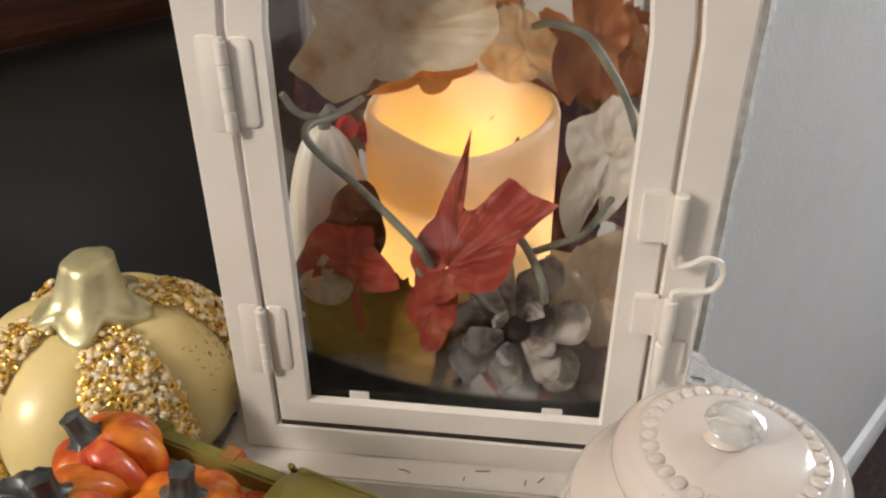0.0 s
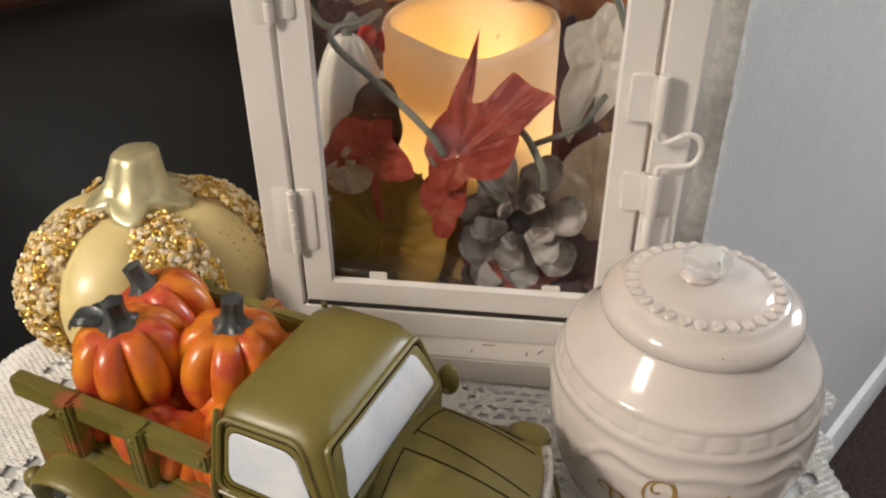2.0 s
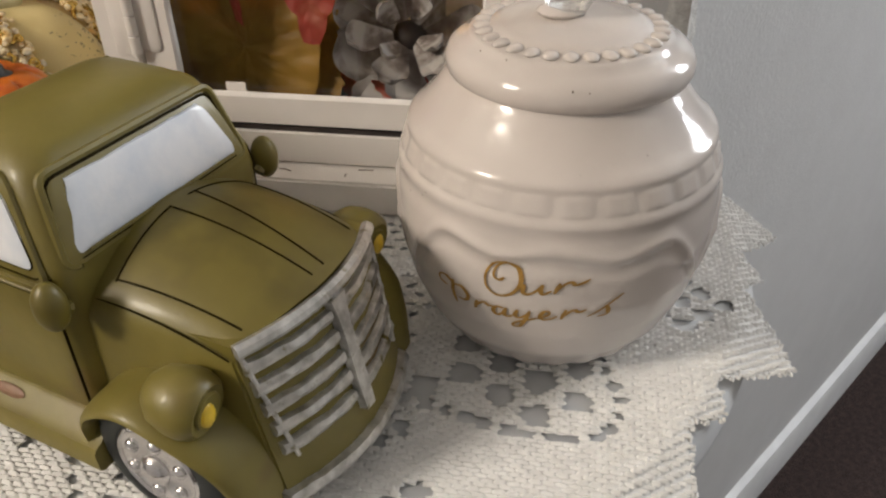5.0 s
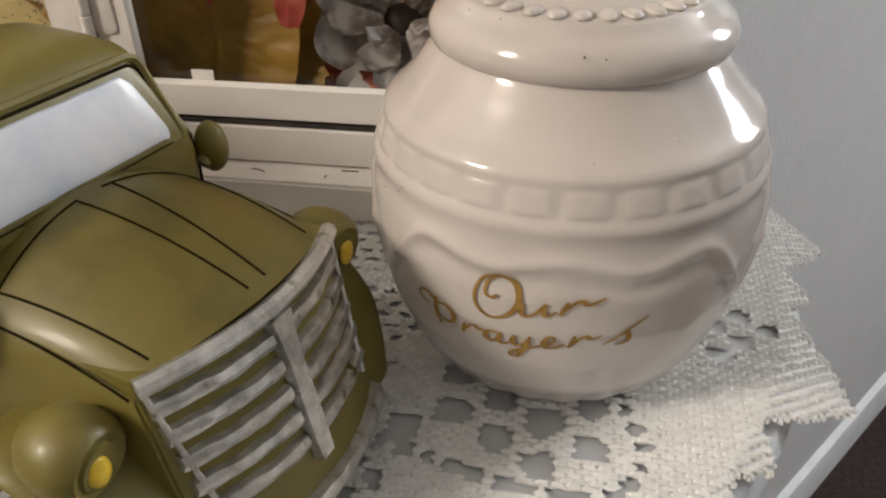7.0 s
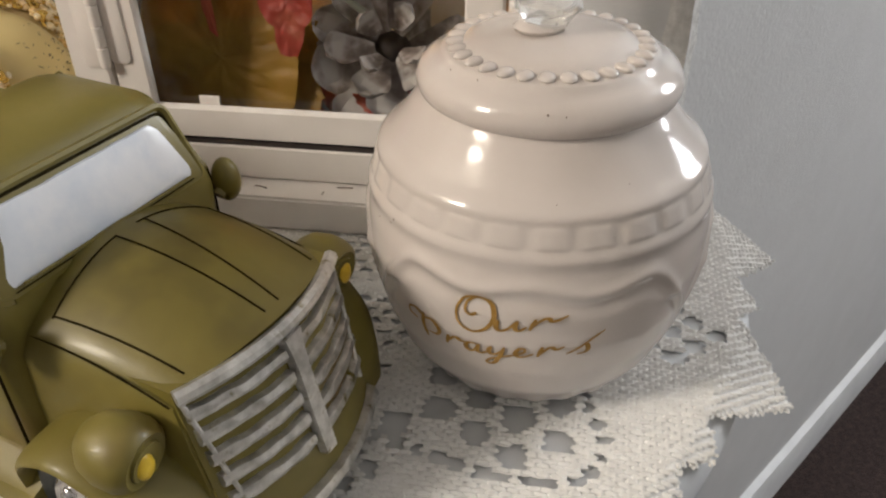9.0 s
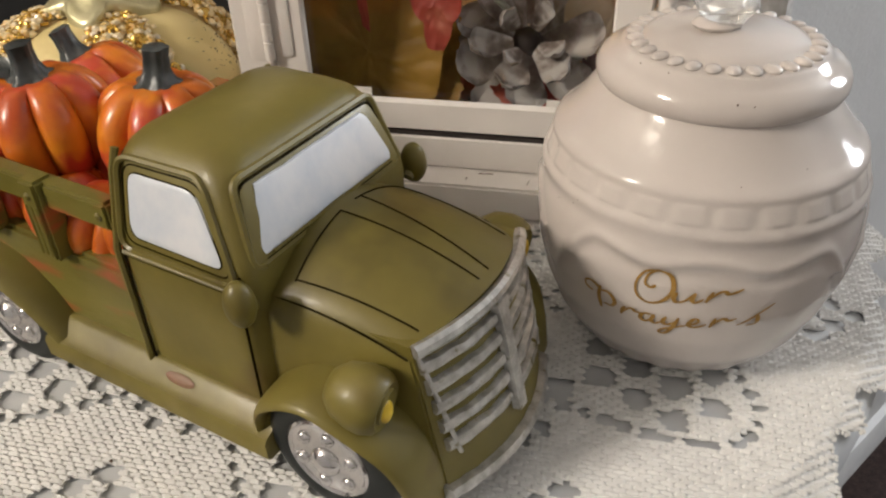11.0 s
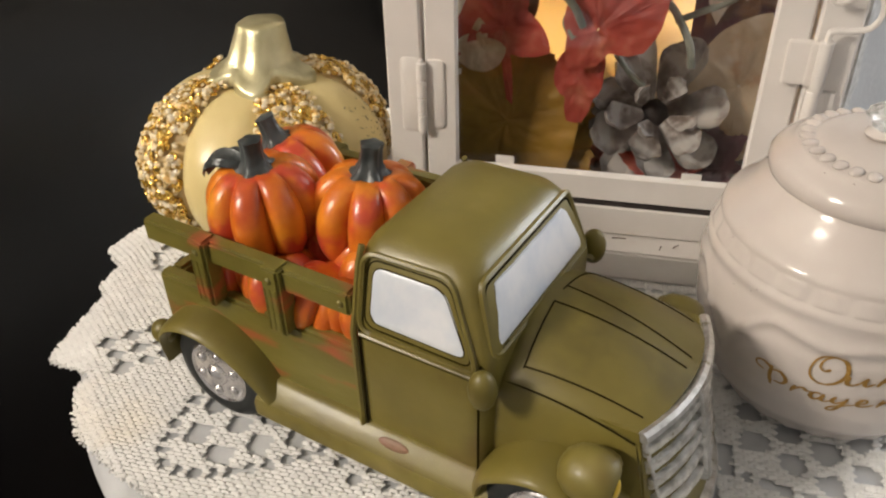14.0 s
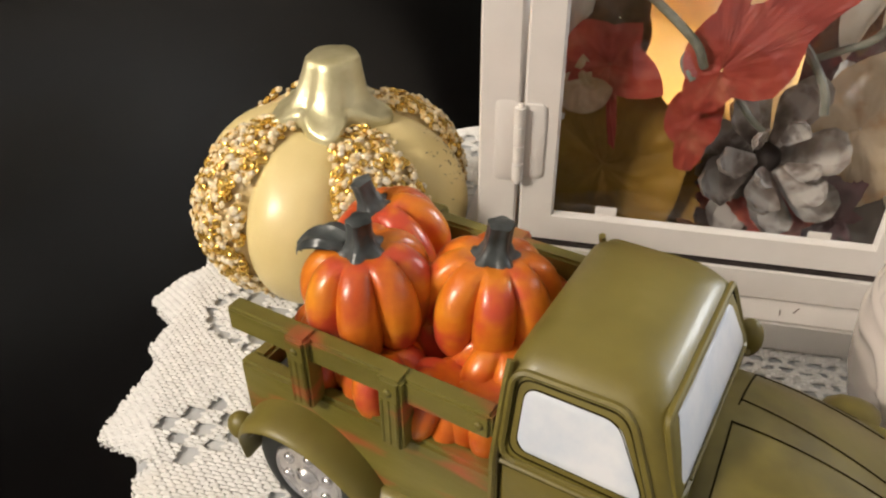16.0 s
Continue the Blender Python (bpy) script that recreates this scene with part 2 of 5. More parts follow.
def smooth_path(pts, steps=8):
    """Catmull-Rom through points."""
    pts = [Vector(p) for p in pts]
    ext = [2 * pts[0] - pts[1], *pts, 2 * pts[-1] - pts[-2]]
    out = []
    for a, b, c, d in zip(ext, ext[1:], ext[2:], ext[3:]):
        for k in range(steps):
            t = k / steps
            out.append(0.5 * (2 * b + (c - a) * t + (2 * a - 5 * b + 4 * c - d) * t * t + (3 * b - a - 3 * c + d) * t ** 3))
    return out + [pts[-1]]


def rounded_rect(x0, x1, hy, r, z, n=5):
    """A ring of points round a rectangle with round corners."""
    out = []
    r = min(r, (x1 - x0) / 2, hy)
    for cx, cy, a0 in ((x1 - r, hy - r, 0), (x0 + r, hy - r, 90), (x0 + r, -hy + r, 180), (x1 - r, -hy + r, 270)):
        for k in range(n + 1):
            a = radians(a0 + 90 * k / n)
            out.append((cx + r * math.cos(a), cy + r * math.sin(a), z))
    return out


# ---------------------------------------------------------------- the room
def room_box(name, s0, s1, q0, q1, z0, z1, mat, label, cuts=(), bevel=0.0):
    bm = bmesh.new()
    box(bm, s0, s1, -q1, -q0, z0, z1, bevel)
    ob = part(name, bm, mat, None, label, kind="structure", m=ROOM)
    return ob


room_box("floor", S0, S1 + 0.1, Q0, Q1, FLOOR - 0.1, FLOOR, M_CARPET, "dark brown carpeted floor")
room_box("ceiling", S0, S1 + 0.1, Q0, Q1, CEIL, CEIL + 0.1, M_CEIL, "plain white ceiling")
room_box("wall_grey", 0.527, S1, -0.361, -0.211, FLOOR, CEIL, M_WALL, "grey painted wall with lightly textured plaster")
room_box("wall_return", 0.530, 0.60, -0.64, -0.361, FLOOR, CEIL, M_RETURN, "return of the grey wall, its shade painted in taupe")
room_box("wall_north", -0.2, 1.10, Q0 - 0.1, Q0, FLOOR, CEIL, M_PLAIN, "plain wall behind the sofa")
room_box("wall_north_west", S0, -0.2, Q0 - 0.1, Q0, FLOOR, CEIL, M_PLAIN, "plain wall behind the sofa")
room_box("wall_closing", 1.00, 1.10, Q0 - 0.1, -0.361, FLOOR, CEIL, M_PLAIN, "plain closing wall")
room_box("wall_south", S0, S1 + 0.1, Q1, Q1 + 0.1, FLOOR, CEIL, M_SOUTH, "plain wall behind the camera")


def wall_with_window(name, along, a0, a1, w0, w1, z0, z1, place, t, label):
    """Four piers and lintels round one opening."""
    bm = bmesh.new()
    for lo, hi, zl, zh in ((a0, w0, FLOOR, CEIL), (w1, a1, FLOOR, CEIL), (w0, w1, FLOOR, z0), (w0, w1, z1, CEIL)):
        if along == "s":
            box(bm, lo, hi, -(place + t), -place, zl, zh)
        else:
            box(bm, place - t, place, -hi, -lo, zl, zh)
    part(name, bm, M_PLAIN, None, label, kind="structure", m=ROOM)


wall_with_window("wall_east", "q", -0.361, Q1, 0.46, 0.94, 0.44, 1.26, S1 + 0.1, 0.1, "plain wall with a bright window opening")
wall_with_window("wall_west", "q", Q0, Q1, -0.80, -0.44, 0.87, 1.45 - 0.005, S0, 0.1, "plain wall with a bright window opening")

bm = bmesh.new()
prof = [(0.0, FLOOR), (0.016, FLOOR), (0.016, FLOOR + 0.07), (0.011, FLOOR + 0.088), (0.0, FLOOR + 0.095)]
loft(bm, [[(0.527 + 0.0, 0.211 - a, z) for a, z in prof], [(S1, 0.211 - a, z) for a, z in prof]])
part("baseboard", bm, M_BOARD, None, "white painted baseboard", kind="structure", m=ROOM)

# ragged bead of plaster down the wall's corner
bm = bmesh.new()
rnd = random.Random(4)
rings = []
for k in range(240):
    z = -0.55 + k * 0.005
    w = 0.006 + 0.005 * noise.noise((z * 26, 0, 3)) + 0.003 * rnd.random()
    d = 0.0025 + 0.0015 * noise.noise((z * 40, 5, 0))
    rings.append([(0.527 - d, 0.211 + w + 0.010, z), (0.527 - d, 0.211 - d, z), (0.527 + max(w, 0.002), 0.211 - d, z), (0.529 + w, 0.213, z), (0.529, 0.211 + w + 0.012, z)])
loft(bm, rings)
part("trim", bm, M_CHIP, None, "ragged pale plaster bead on the wall corner", kind="structure", m=ROOM)


def sofa():
    ob = thing("sofa", "black leather sofa seen from behind the table", "sofa", ROOM)
    # the back: a long padded form with a round top, leaning a little
    bm = bmesh.new()
    prof = [(-0.800, FLOOR + 0.06), (-0.700, FLOOR + 0.06), (-0.668, FLOOR + 0.35), (-0.662, FLOOR + 0.55), (-0.676, FLOOR + 0.70), (-0.706, FLOOR + 0.82),
            (-0.742, FLOOR + 0.905), (-0.782, FLOOR + 0.962), (-0.825, FLOOR + 0.996), (-0.87, FLOOR + 1.008), (-0.92, FLOOR + 0.985), (-0.95, FLOOR + 0.92), (-0.96, FLOOR + 0.5), (-0.95, FLOOR + 0.06)]
    ring = smooth_path([(q, z, 0) for q, z in prof], 5)
    rings = []
    for s in [-1.35, -1.345, -1.33, -1.30] + [-1.2 + 0.1 * k for k in range(21)] + [0.86, 0.89, 0.905, 0.910]:
        e = min(s + 1.35, 0.91 - s)
        k = 1 - 0.06 * max(0, 1 - e / 0.05) ** 2
        rings.append([(s, -(-0.84 + (p.x + 0.84) * k), FLOOR + 0.5 + (p.y - FLOOR - 0.5) * k) for p in ring])
    loft(bm, rings)
    part("backrest", bm, M_LEATHER, ob, sharp=60)
    for s in (-1.2, 0.8):
        part("foot", boxes((s - 0.03, s + 0.03, 0.80, 0.90, FLOOR, FLOOR + 0.07), bevel=0.005), M_WOOD, ob)
    return ob


sofa()


def wood_cabinet():
    ob = thing("wooden_cabinet", "dark reddish brown wooden cabinet behind the sofa", "cabinet", ROOM)
    part("body", boxes((-1.5, 0.95, 1.03, 1.23, FLOOR, 0.62), bevel=0.006), M_WOOD, ob)
    for k in range(3):
        part("door", boxes((-1.48 + 0.81 * k, -1.48 + 0.81 * k + 0.79, 1.016, 1.028, FLOOR + 0.1, 0.58), bevel=0.004), M_WOOD, ob)
    return ob


wood_cabinet()

# ---------------------------------------------------------------- the table
TC = Vector((-0.0235, 0.2225, 0.0))


def table():
    ob = thing("pedestal_table", "small round table with grey white marble top", "table", Matrix.Translation((TC.x, TC.y, FLOOR)))
    h = -FLOOR - 0.0005
    bm = bmesh.new()
    lathe(bm, [(0.02, h - 0.022), (0.172, h - 0.022), (0.178, h - 0.020), (0.1822, h - 0.014), (0.1826, h - 0.009), (0.1805, h - 0.004), (0.176, h - 0.001), (0.170, h), (0.1, h), (0.001, h)], 128)
    part("tabletop", bm, M_MARBLE, ob)
    bm = bmesh.new()
    lathe(bm, [(0.001, h - 0.06), (0.06, h - 0.022), (0.03, h - 0.1), (0.02, h - 0.3), (0.035, h - 0.45), (0.02, h - 0.6), (0.03, 0.15), (0.04, 0.08), (0.001, 0.08)][1:], 32)
    part("column", bm, M_WHITEMETAL, ob)
    for k in range(3):
        bm = bmesh.new()
        a = radians(90 + 120 * k)
        tube(bm, smooth_path([(0.02 * math.cos(a), 0.02 * math.sin(a), 0.13), (0.1 * math.cos(a), 0.1 * math.sin(a), 0.09), (0.17 * math.cos(a), 0.17 * math.sin(a), 0.014)]), 0.012)
        part("leg", bm, M_WHITEMETAL, ob)
    return ob


table()


def doily():
    """Machine lace: rows of stitches, arches of small holes round meshes of large ones, a cluster of holes in every other tooth."""
    rnd = random.Random(11)
    ang = radians(-8)
    DX, DY = 0.0017, 0.0015
    ca, sa = math.cos(ang), math.sin(ang)

    def inside(x, y):
        r, a = math.hypot(x, y), math.atan2(y, x)
        w = math.degrees(a) - 8
        if -153 < w < -90:                               # here the edge has drawn back on to the table
            return r < np.interp(w, (-153, -146, -131, -118, -111, -100, -90), (0.1815, 0.1835, 0.1726, 0.168, 0.162, 0.166, 0.176))
        d = (w + (4.0 if w < -90 else 1.5) + 11.25) % 22.5 - 11.25
        return r < 0.1765 + 0.0190 * max(0, 1 - abs(d) / 7.5) + 0.0065 * max(0, 1 - abs(abs(d) - 11.25) / 3.2)

    holes = []
    for k in range(8):
        a = radians(-36 + 45 * k)
        rad, tan = Vector((math.cos(a), math.sin(a))), Vector((-math.sin(a), math.cos(a)))
        mid = rad * 0.137
        for ci in range(-4, 5):                          # the large mesh inside the arch
            for cj in range(-3, 4):
                d = Vector((0.0110 * ci, 0.0134 * cj + (0.0067 if ci % 2 else 0)))
                p, q = d.dot(rad) * 1000, d.dot(tan) * 1000
                if -30 < p < 17 - 0.05 * q * q and abs(q) < 30:
                    holes.append((mid.x + d.x, mid.y + d.y, 0.0045, 0.0046))
        q, last = -33.0, None
        while q <= 33.0:                                 # the arch of small holes
            at = mid + rad * (26 - 0.05 * q * q) / 1000 + tan * q / 1000
            if last is None or (at - last).length > 0.0057:
                holes.append((at.x, at.y, 0.0024, 0.0021))
                last = at
            q += 0.25
        b = a + radians(22.5)
        mid = Vector((math.cos(b), math.sin(b))) * 0.122
        for i, j in ((0, 0), (1, 0), (0, 1), (-1, 0), (0, -1), (1, -1), (-1, 1)):
            holes.append((mid.x + (i - j) * 0.0058, mid.y + (i + j) * 0.0056, 0.0028, 0.0026))
        mid = Vector((math.cos(b), math.sin(b))) * 0.159
        for i in (-1, 0, 1):                             # a diamond of nine
            for j in (-1, 0, 1):
                holes.append((mid.x + (i - j) * 0.0066, mid.y + (i + j) * 0.0056, 0.0035, 0.0032))
    for i in range(-16, 17):                             # the close net of the middle
        for j in range(-20, 21):
            x, y = 0.0066 * (i + 0.5 * (j % 2)), 0.0051 * j
            if 0.03 < math.hypot(x, y) < 0.100 and (i + 3 * j) % 11 and j % 6:
                holes.append((x, y, 0.0022, 0.0014))
    bucket = {}
    for h in holes:
        h = (h[0], h[1], h[2] * rnd.uniform(0.88, 1.1), h[3] * rnd.uniform(0.85, 1.1))
        for i in range(-1, 2):
            for j in range(-1, 2):
                bucket.setdefault((round(h[0] / 0.006) + i, round(h[1] / 0.006) + j), []).append(h)

    def solid(x, y):
        if not inside(x, y):
            return False
        return all(((x - hx) / hw) ** 4 + ((y - hy) / hh) ** 4 >= 1 for hx, hy, hw, hh in bucket.get((round(x / 0.006), round(y / 0.006)), ()))

    def put(x, y):
        return TC.x + ca * x - sa * y, TC.y + sa * x + ca * y

    def drop(x, y):
        """Beyond the table's rim the cloth sinks a little."""
        e = math.hypot(x, y) - 0.176
        return -min(max(e, 0), 0.02) * 0.5

    cloth, stitch, fringe = ([], []), ([], []), ([], [])
    V, F = cloth
    NX, NY = int(0.2 / DX), int(0.2 / DY)
    on = {(i, j) for i in range(-NX, NX + 1) for j in range(-NY, NY + 1) if solid(i * DX, j * DY)}
    nodes = {}

    def node(i, j, low):
        if (i, j, low) not in nodes:
            if (i, j, not low) in nodes:
                x, y, _ = V[nodes[i, j, not low]]
            else:
                x0, y0 = (i - 0.5) * DX + rnd.uniform(-1, 1) * 0.00028, (j - 0.5) * DY + rnd.uniform(-1, 1) * 0.00028
                x, y = put(x0, y0)
            nodes[i, j, low] = len(V)
            V.append((x, y, drop((i - 0.5) * DX, (j - 0.5) * DY) + (0.0001 if low else 0.0007)))
        return nodes[i, j, low]

    def grain(x0, y0, x1, y1, wide, h, to):
        """One raised stitch: a small roof with round ends."""
        z = drop((x0 + x1) / 2, (y0 + y1) / 2)
        (x0, y0), (x1, y1) = put(x0, y0), put(x1, y1)
        dx, dy = x1 - x0, y1 - y0
        l = math.hypot(dx, dy)
        nx, ny = -dy / l * wide, dx / l * wide
        mx, my = (x0 + x1) / 2, (y0 + y1) / 2
        W, G = to
        k = len(W)
        W.extend([(x0, y0, z + 0.0006), (mx - dx * .30 + nx, my - dy * .30 + ny, z + 0.0006), (mx + dx * .30 + nx, my + dy * .30 + ny, z + 0.0006), (x1, y1, z + 0.0006),
                  (mx + dx * .30 - nx, my + dy * .30 - ny, z + 0.0006), (mx - dx * .30 - nx, my - dy * .30 - ny, z + 0.0006),
                  (mx - dx * .26, my - dy * .26, z + h), (mx + dx * .26, my + dy * .26, z + h)])
        for f in ((0, 5, 6), (0, 6, 1), (1, 6, 7, 2), (2, 7, 3), (3, 7, 4), (4, 7, 6, 5)):
            G.append(tuple(k + a for a in f))

    for i, j in sorted(on):
        F.append((node(i, j, False), node(i + 1, j, False), node(i + 1, j + 1, False), node(i, j + 1, False)))
        for (di, dj), (a, b) in (((0, -1), ((0, 0), (1, 0))), ((1, 0), ((1, 0), (1, 1))), ((0, 1), ((1, 1), (0, 1))), ((-1, 0), ((0, 1), (0, 0)))):
            if (i + di, j + dj) in on:
                continue
            p, q = (i + a[0], j + a[1]), (i + b[0], j + b[1])
            F.append((node(*p, False), node(*p, True), node(*q, True), node(*q, False)))
            if not inside((i + di) * DX, (j + dj) * DY):             # loose tufts at the outer edge
                for _ in range(2):
                    x, y = (i + di * 0.5 + rnd.uniform(-.4, .4) * (di == 0)) * DX, (j + dj * 0.5 + rnd.uniform(-.4, .4) * (dj == 0)) * DY
                    l = rnd.uniform(0.0007, 0.0020)
                    grain(x, y, x + di * l + rnd.uniform(-1, 1) * 0.0004, y + dj * l + rnd.uniform(-1, 1) * 0.0004, 0.00055, 0.0013, fringe)
        # stitches lie like bricks in a wall, two cells long, and slant a little from row to row
        if (i + j) % 2 == 0:
            x, y, s = i * DX + rnd.uniform(-1, 1) * 0.0002, j * DY + rnd.uniform(-1, 1) * 0.00012, 0.00022 * (1 if j % 2 else -1)
            grain(x - 0.0019, y - s, x + 0.0019, y + s, 0.00072, 0.0012 + 0.0006 * rnd.random(), stitch)
    ob = thing("lace_doily", "round white cotton lace doily on the marble table", "doily")
    for name, (vs, fs), kind, label in (("woven_ground", cloth, "", "net of woven cloth and openings"), ("stitch_work", stitch, "stuff", "rows of raised cotton stitches"), ("fringe", fringe, "stuff", "frayed loops along the toothed edge")):
        me = bpy.data.meshes.new(name)
        me.from_pydata(vs, [], fs)
        me.materials.append(M_LACE)
        o = tagged(new(name, me), label, kind=kind)
        o.parent = ob
    return ob


doily()


# ---------------------------------------------------------------- the lantern
def lantern():
    ob = thing("lantern", "cream painted metal lantern with an arched glass door", "lantern", pose(0.003, 0.2297, 0.0038, 0, 0, -7.0) @ Matrix.Diagonal((0.985, 1, 0.985, 1)))
    W, D, H = 0.0862, 0.150, 0.285          # half width, depth, height of the body
    part("base", boxes((-0.097, 0.097, -0.0127, D + 0.004, -0.0022, 0.0114), bevel=0.0010), M_WHITEMETAL, ob)
    part("floor_plate", boxes((-W + 0.002, W - 0.002, 0.003, D - 0.003, 0.0116, 0.0150)), M_DARKFILL, ob)

    def arch(half, z0, spring, n=14):
        """Outline of an opening with a round head, from low left over the top to low right."""
        pts = [(-half, z0), (-half, spring)]
        pts += [(-half * math.cos(math.pi * k / n), spring + half * math.sin(math.pi * k / n)) for k in range(1, n)]
        return pts + [(half, spring), (half, z0)]

    def frame_mesh(outer, inner, y0, y1, bevel=0.0010):
        """A flat ring between two outlines of equal count, y0 to y1 thick."""
        bm = bmesh.new()
        n = len(outer)
        b = bevel
        rings = []
        for k in range(n):
            (ox, oz), (ix, iz) = outer[k], inner[k]
            d = Vector((ix - ox, iz - oz))
            d.normalize()
            rings.append([(ox, y1, oz), (ox, y0 + b, oz), (ox + d.x * b, y0, oz + d.y * b), (ix - d.x * b, y0, iz - d.y * b), (ix, y0 + b, iz), (ix, y1, iz)])
        loft(bm, rings + [rings[0]], cap0=False, cap1=False)
        bmesh.ops.remove_doubles(bm, verts=bm.verts, dist=1e-6)
        return bm

    # front frame: square outside, arched inside
    def square_like(pts, half, z0, z1):
        out = []
        for x, z in pts:
            if z <= 0.19:
                out.append((math.copysign(half, x), z0 if z < 0.03 else z))
            else:
                t = (x / 0.0715)
                out.append((max(-half, min(half, t * half * 1.35)), z1 if abs(t) < 0.74 else 0.19 + (z1 - 0.19) * min(1, (1 - abs(t)) / 0.26)))
        return out

    hole = arch(0.0715, 0.0250, 0.188)
    part("front_frame", frame_mesh(square_like(hole, W, 0.0116, H), hole, 0.0, 0.012), M_WHITEMETAL, ob)
    # side and back walls: posts and rails with panes
    for sx in (-1, 1):
        xo = sx * W
        a, b = sorted((xo, xo - sx * 0.003))
        bm = bmesh.new()
        for spec in ((a, b, 0.012, 0.026, 0.0116, H), (a, b, D - 0.016, D - 0.002, 0.0116, H), (a, b, 0.026, D - 0.016, 0.0116, 0.036), (a, b, 0.026, D - 0.016, H - 0.03, H)):
            box(bm, *spec, bevel=0.0006)
        part("side_frame", bm, M_WHITEMETAL, ob)
        p0 = sx * (W - 0.0045)
        pane = part("pane", boxes((p0 - 0.0008, p0 + 0.0008, 0.022, D - 0.012, 0.033, H - 0.026)), M_PANE, ob, smooth=False)
        pane.visible_shadow = False
    bm = bmesh.new()
    for spec in ((-W, -W + 0.014, D - 0.002, D, 0.0116, H), (W - 0.014, W, D - 0.002, D, 0.0116, H), (-W + 0.014, W - 0.014, D - 0.002, D, 0.0116, 0.036), (-W + 0.014, W - 0.014, D - 0.002, D, H - 0.03, H)):
        box(bm, *spec, bevel=0.0006)
    part("back_frame", bm, M_WHITEMETAL, ob)
    pane = part("pane", boxes((-W + 0.01, W - 0.01, D - 0.0055, D - 0.0040, 0.033, H - 0.026)), M_PANE, ob, smooth=False)
    pane.visible_shadow = False
    # roof, above the view
    bm = bmesh.new()
    loft(bm, [[(x * k, D / 2 + y * k, z) for x, y in ((-0.1, -0.1), (0.1, -0.1), (0.1, 0.1), (-0.1, 0.1))] for k, z in ((1, H), (1, H + 0.006), (0.35, H + 0.07), (0.3, H + 0.08))])
    part("roof", bm, M_WHITEMETAL, ob, smooth=False)
    bm = bmesh.new()
    tube(bm, [(0.022 * math.cos(a), D / 2, H + 0.10 + 0.022 * math.sin(a)) for a in np.linspace(0, 2 * math.pi, 25)], 0.002)
    part("ring", bm, M_WHITEMETAL, ob)

    # the door
    dh = arch(0.0702, 0.0272, 0.188)
    gh = arch(0.0572, 0.0392, 0.188)
    door = part("door", frame_mesh(dh, gh, 0.0006, 0.0040), M_WHITEMETAL, ob)
    gl = boxes((-0.0600, 0.0600, 0.0050, 0.0062, 0.0365, 0.26))
    pane = part("pane", gl, M_PANE, door, smooth=False)
    pane.visible_shadow = False
    for x, z in ((-0.0375, 0.0404), (0.0390, 0.0394)):
        part("clip", boxes((x - 0.0040, x + 0.0040, 0.0042, 0.0048, z - 0.0030, z + 0.0022), bevel=0.0002), M_WHITEMETAL, door)
    part("clip", boxes((-0.0580, -0.0562, 0.0042, 0.0048, 0.0775, 0.0800), bevel=0.0002), M_WHITEMETAL, door)
    # dark strip added in the slit below the door to paint its shade
    part("door_shade_strip", boxes((-0.0700, 0.0700, 0.0009, 0.0062, 0.0247, 0.0266)), M_DARKFILL, ob, "dark strip painting the shade under the door")
    # hinges: two plates and a knuckle of four rolls
    for z0, z1 in ((0.1548, 0.1846), (0.0541, 0.0840)):
        bm = bmesh.new()
        zs = [z0 + (z1 - z0) * k / 4 for k in range(5)]
        for k in range(4):
            lathe(bm, [(0.0016, zs[k] + 0.0001), (0.0020, zs[k] + 0.0004), (0.0020, zs[k + 1] - 0.0004), (0.0016, zs[k + 1] - 0.0001)], 14, (-0.0712, -0.0016))
        lathe(bm, [(0.0010, z0 - 0.0012), (0.0013, z0), (0.0013, z1), (0.0010, z1 + 0.0010)], 10, (-0.0712, -0.0016))
        hinge = part("hinge", bm, M_WHITEMETAL, ob, "painted barrel hinge")
        for x0, x1, zz0, zz1 in ((-0.0803, -0.0722, z0 - 0.0012, z1 + 0.0012), (-0.0700, -0.0622, z0 + 0.0010, z1 + 0.0006)):
            bm = bmesh.new()
            ring = [(x, z) for x, z, _ in [(p[0], p[1] + (zz0 + zz1) / 2, 0) for p in rounded_rect(x0, x1, (zz1 - zz0) / 2, 0.0022, 0)]]
            loft(bm, [[(x, 0.0012, z) for x, z in ring], [(x, -0.0001, z) for x, z in ring], [((x - (x0 + x1) / 2) * 0.94 + (x0 + x1) / 2, -0.0003, (z - (zz0 + zz1) / 2) * 0.98 + (zz0 + zz1) / 2) for x, z in ring]])
            part("plate", bm, M_WHITEMETAL, hinge)
    # latch: rolled eyes and a bent wire hook
    latch = part("latch", tube(bmesh.new(), smooth_path([(0.0728, -0.0050, 0.1405), (0.0728, -0.0050, 0.126), (0.0727, -0.0048, 0.1195), (0.0742, -0.0048, 0.1160), (0.0780, -0.0052, 0.1170),
                 (0.0830, -0.0056, 0.1200), (0.0878, -0.0056, 0.1185), (0.0893, -0.0054, 0.1130), (0.0868, -0.0052, 0.1080), (0.0810, -0.0050, 0.1065), (0.0758, -0.0050, 0.1062), (0.0745, -0.0050, 0.1030),
                 (0.0745, -0.0050, 0.0830), (0.0742, -0.0050, 0.0650)], 6), 0.0011, 8), M_WHITEMETAL, ob, "bent wire hook latch")
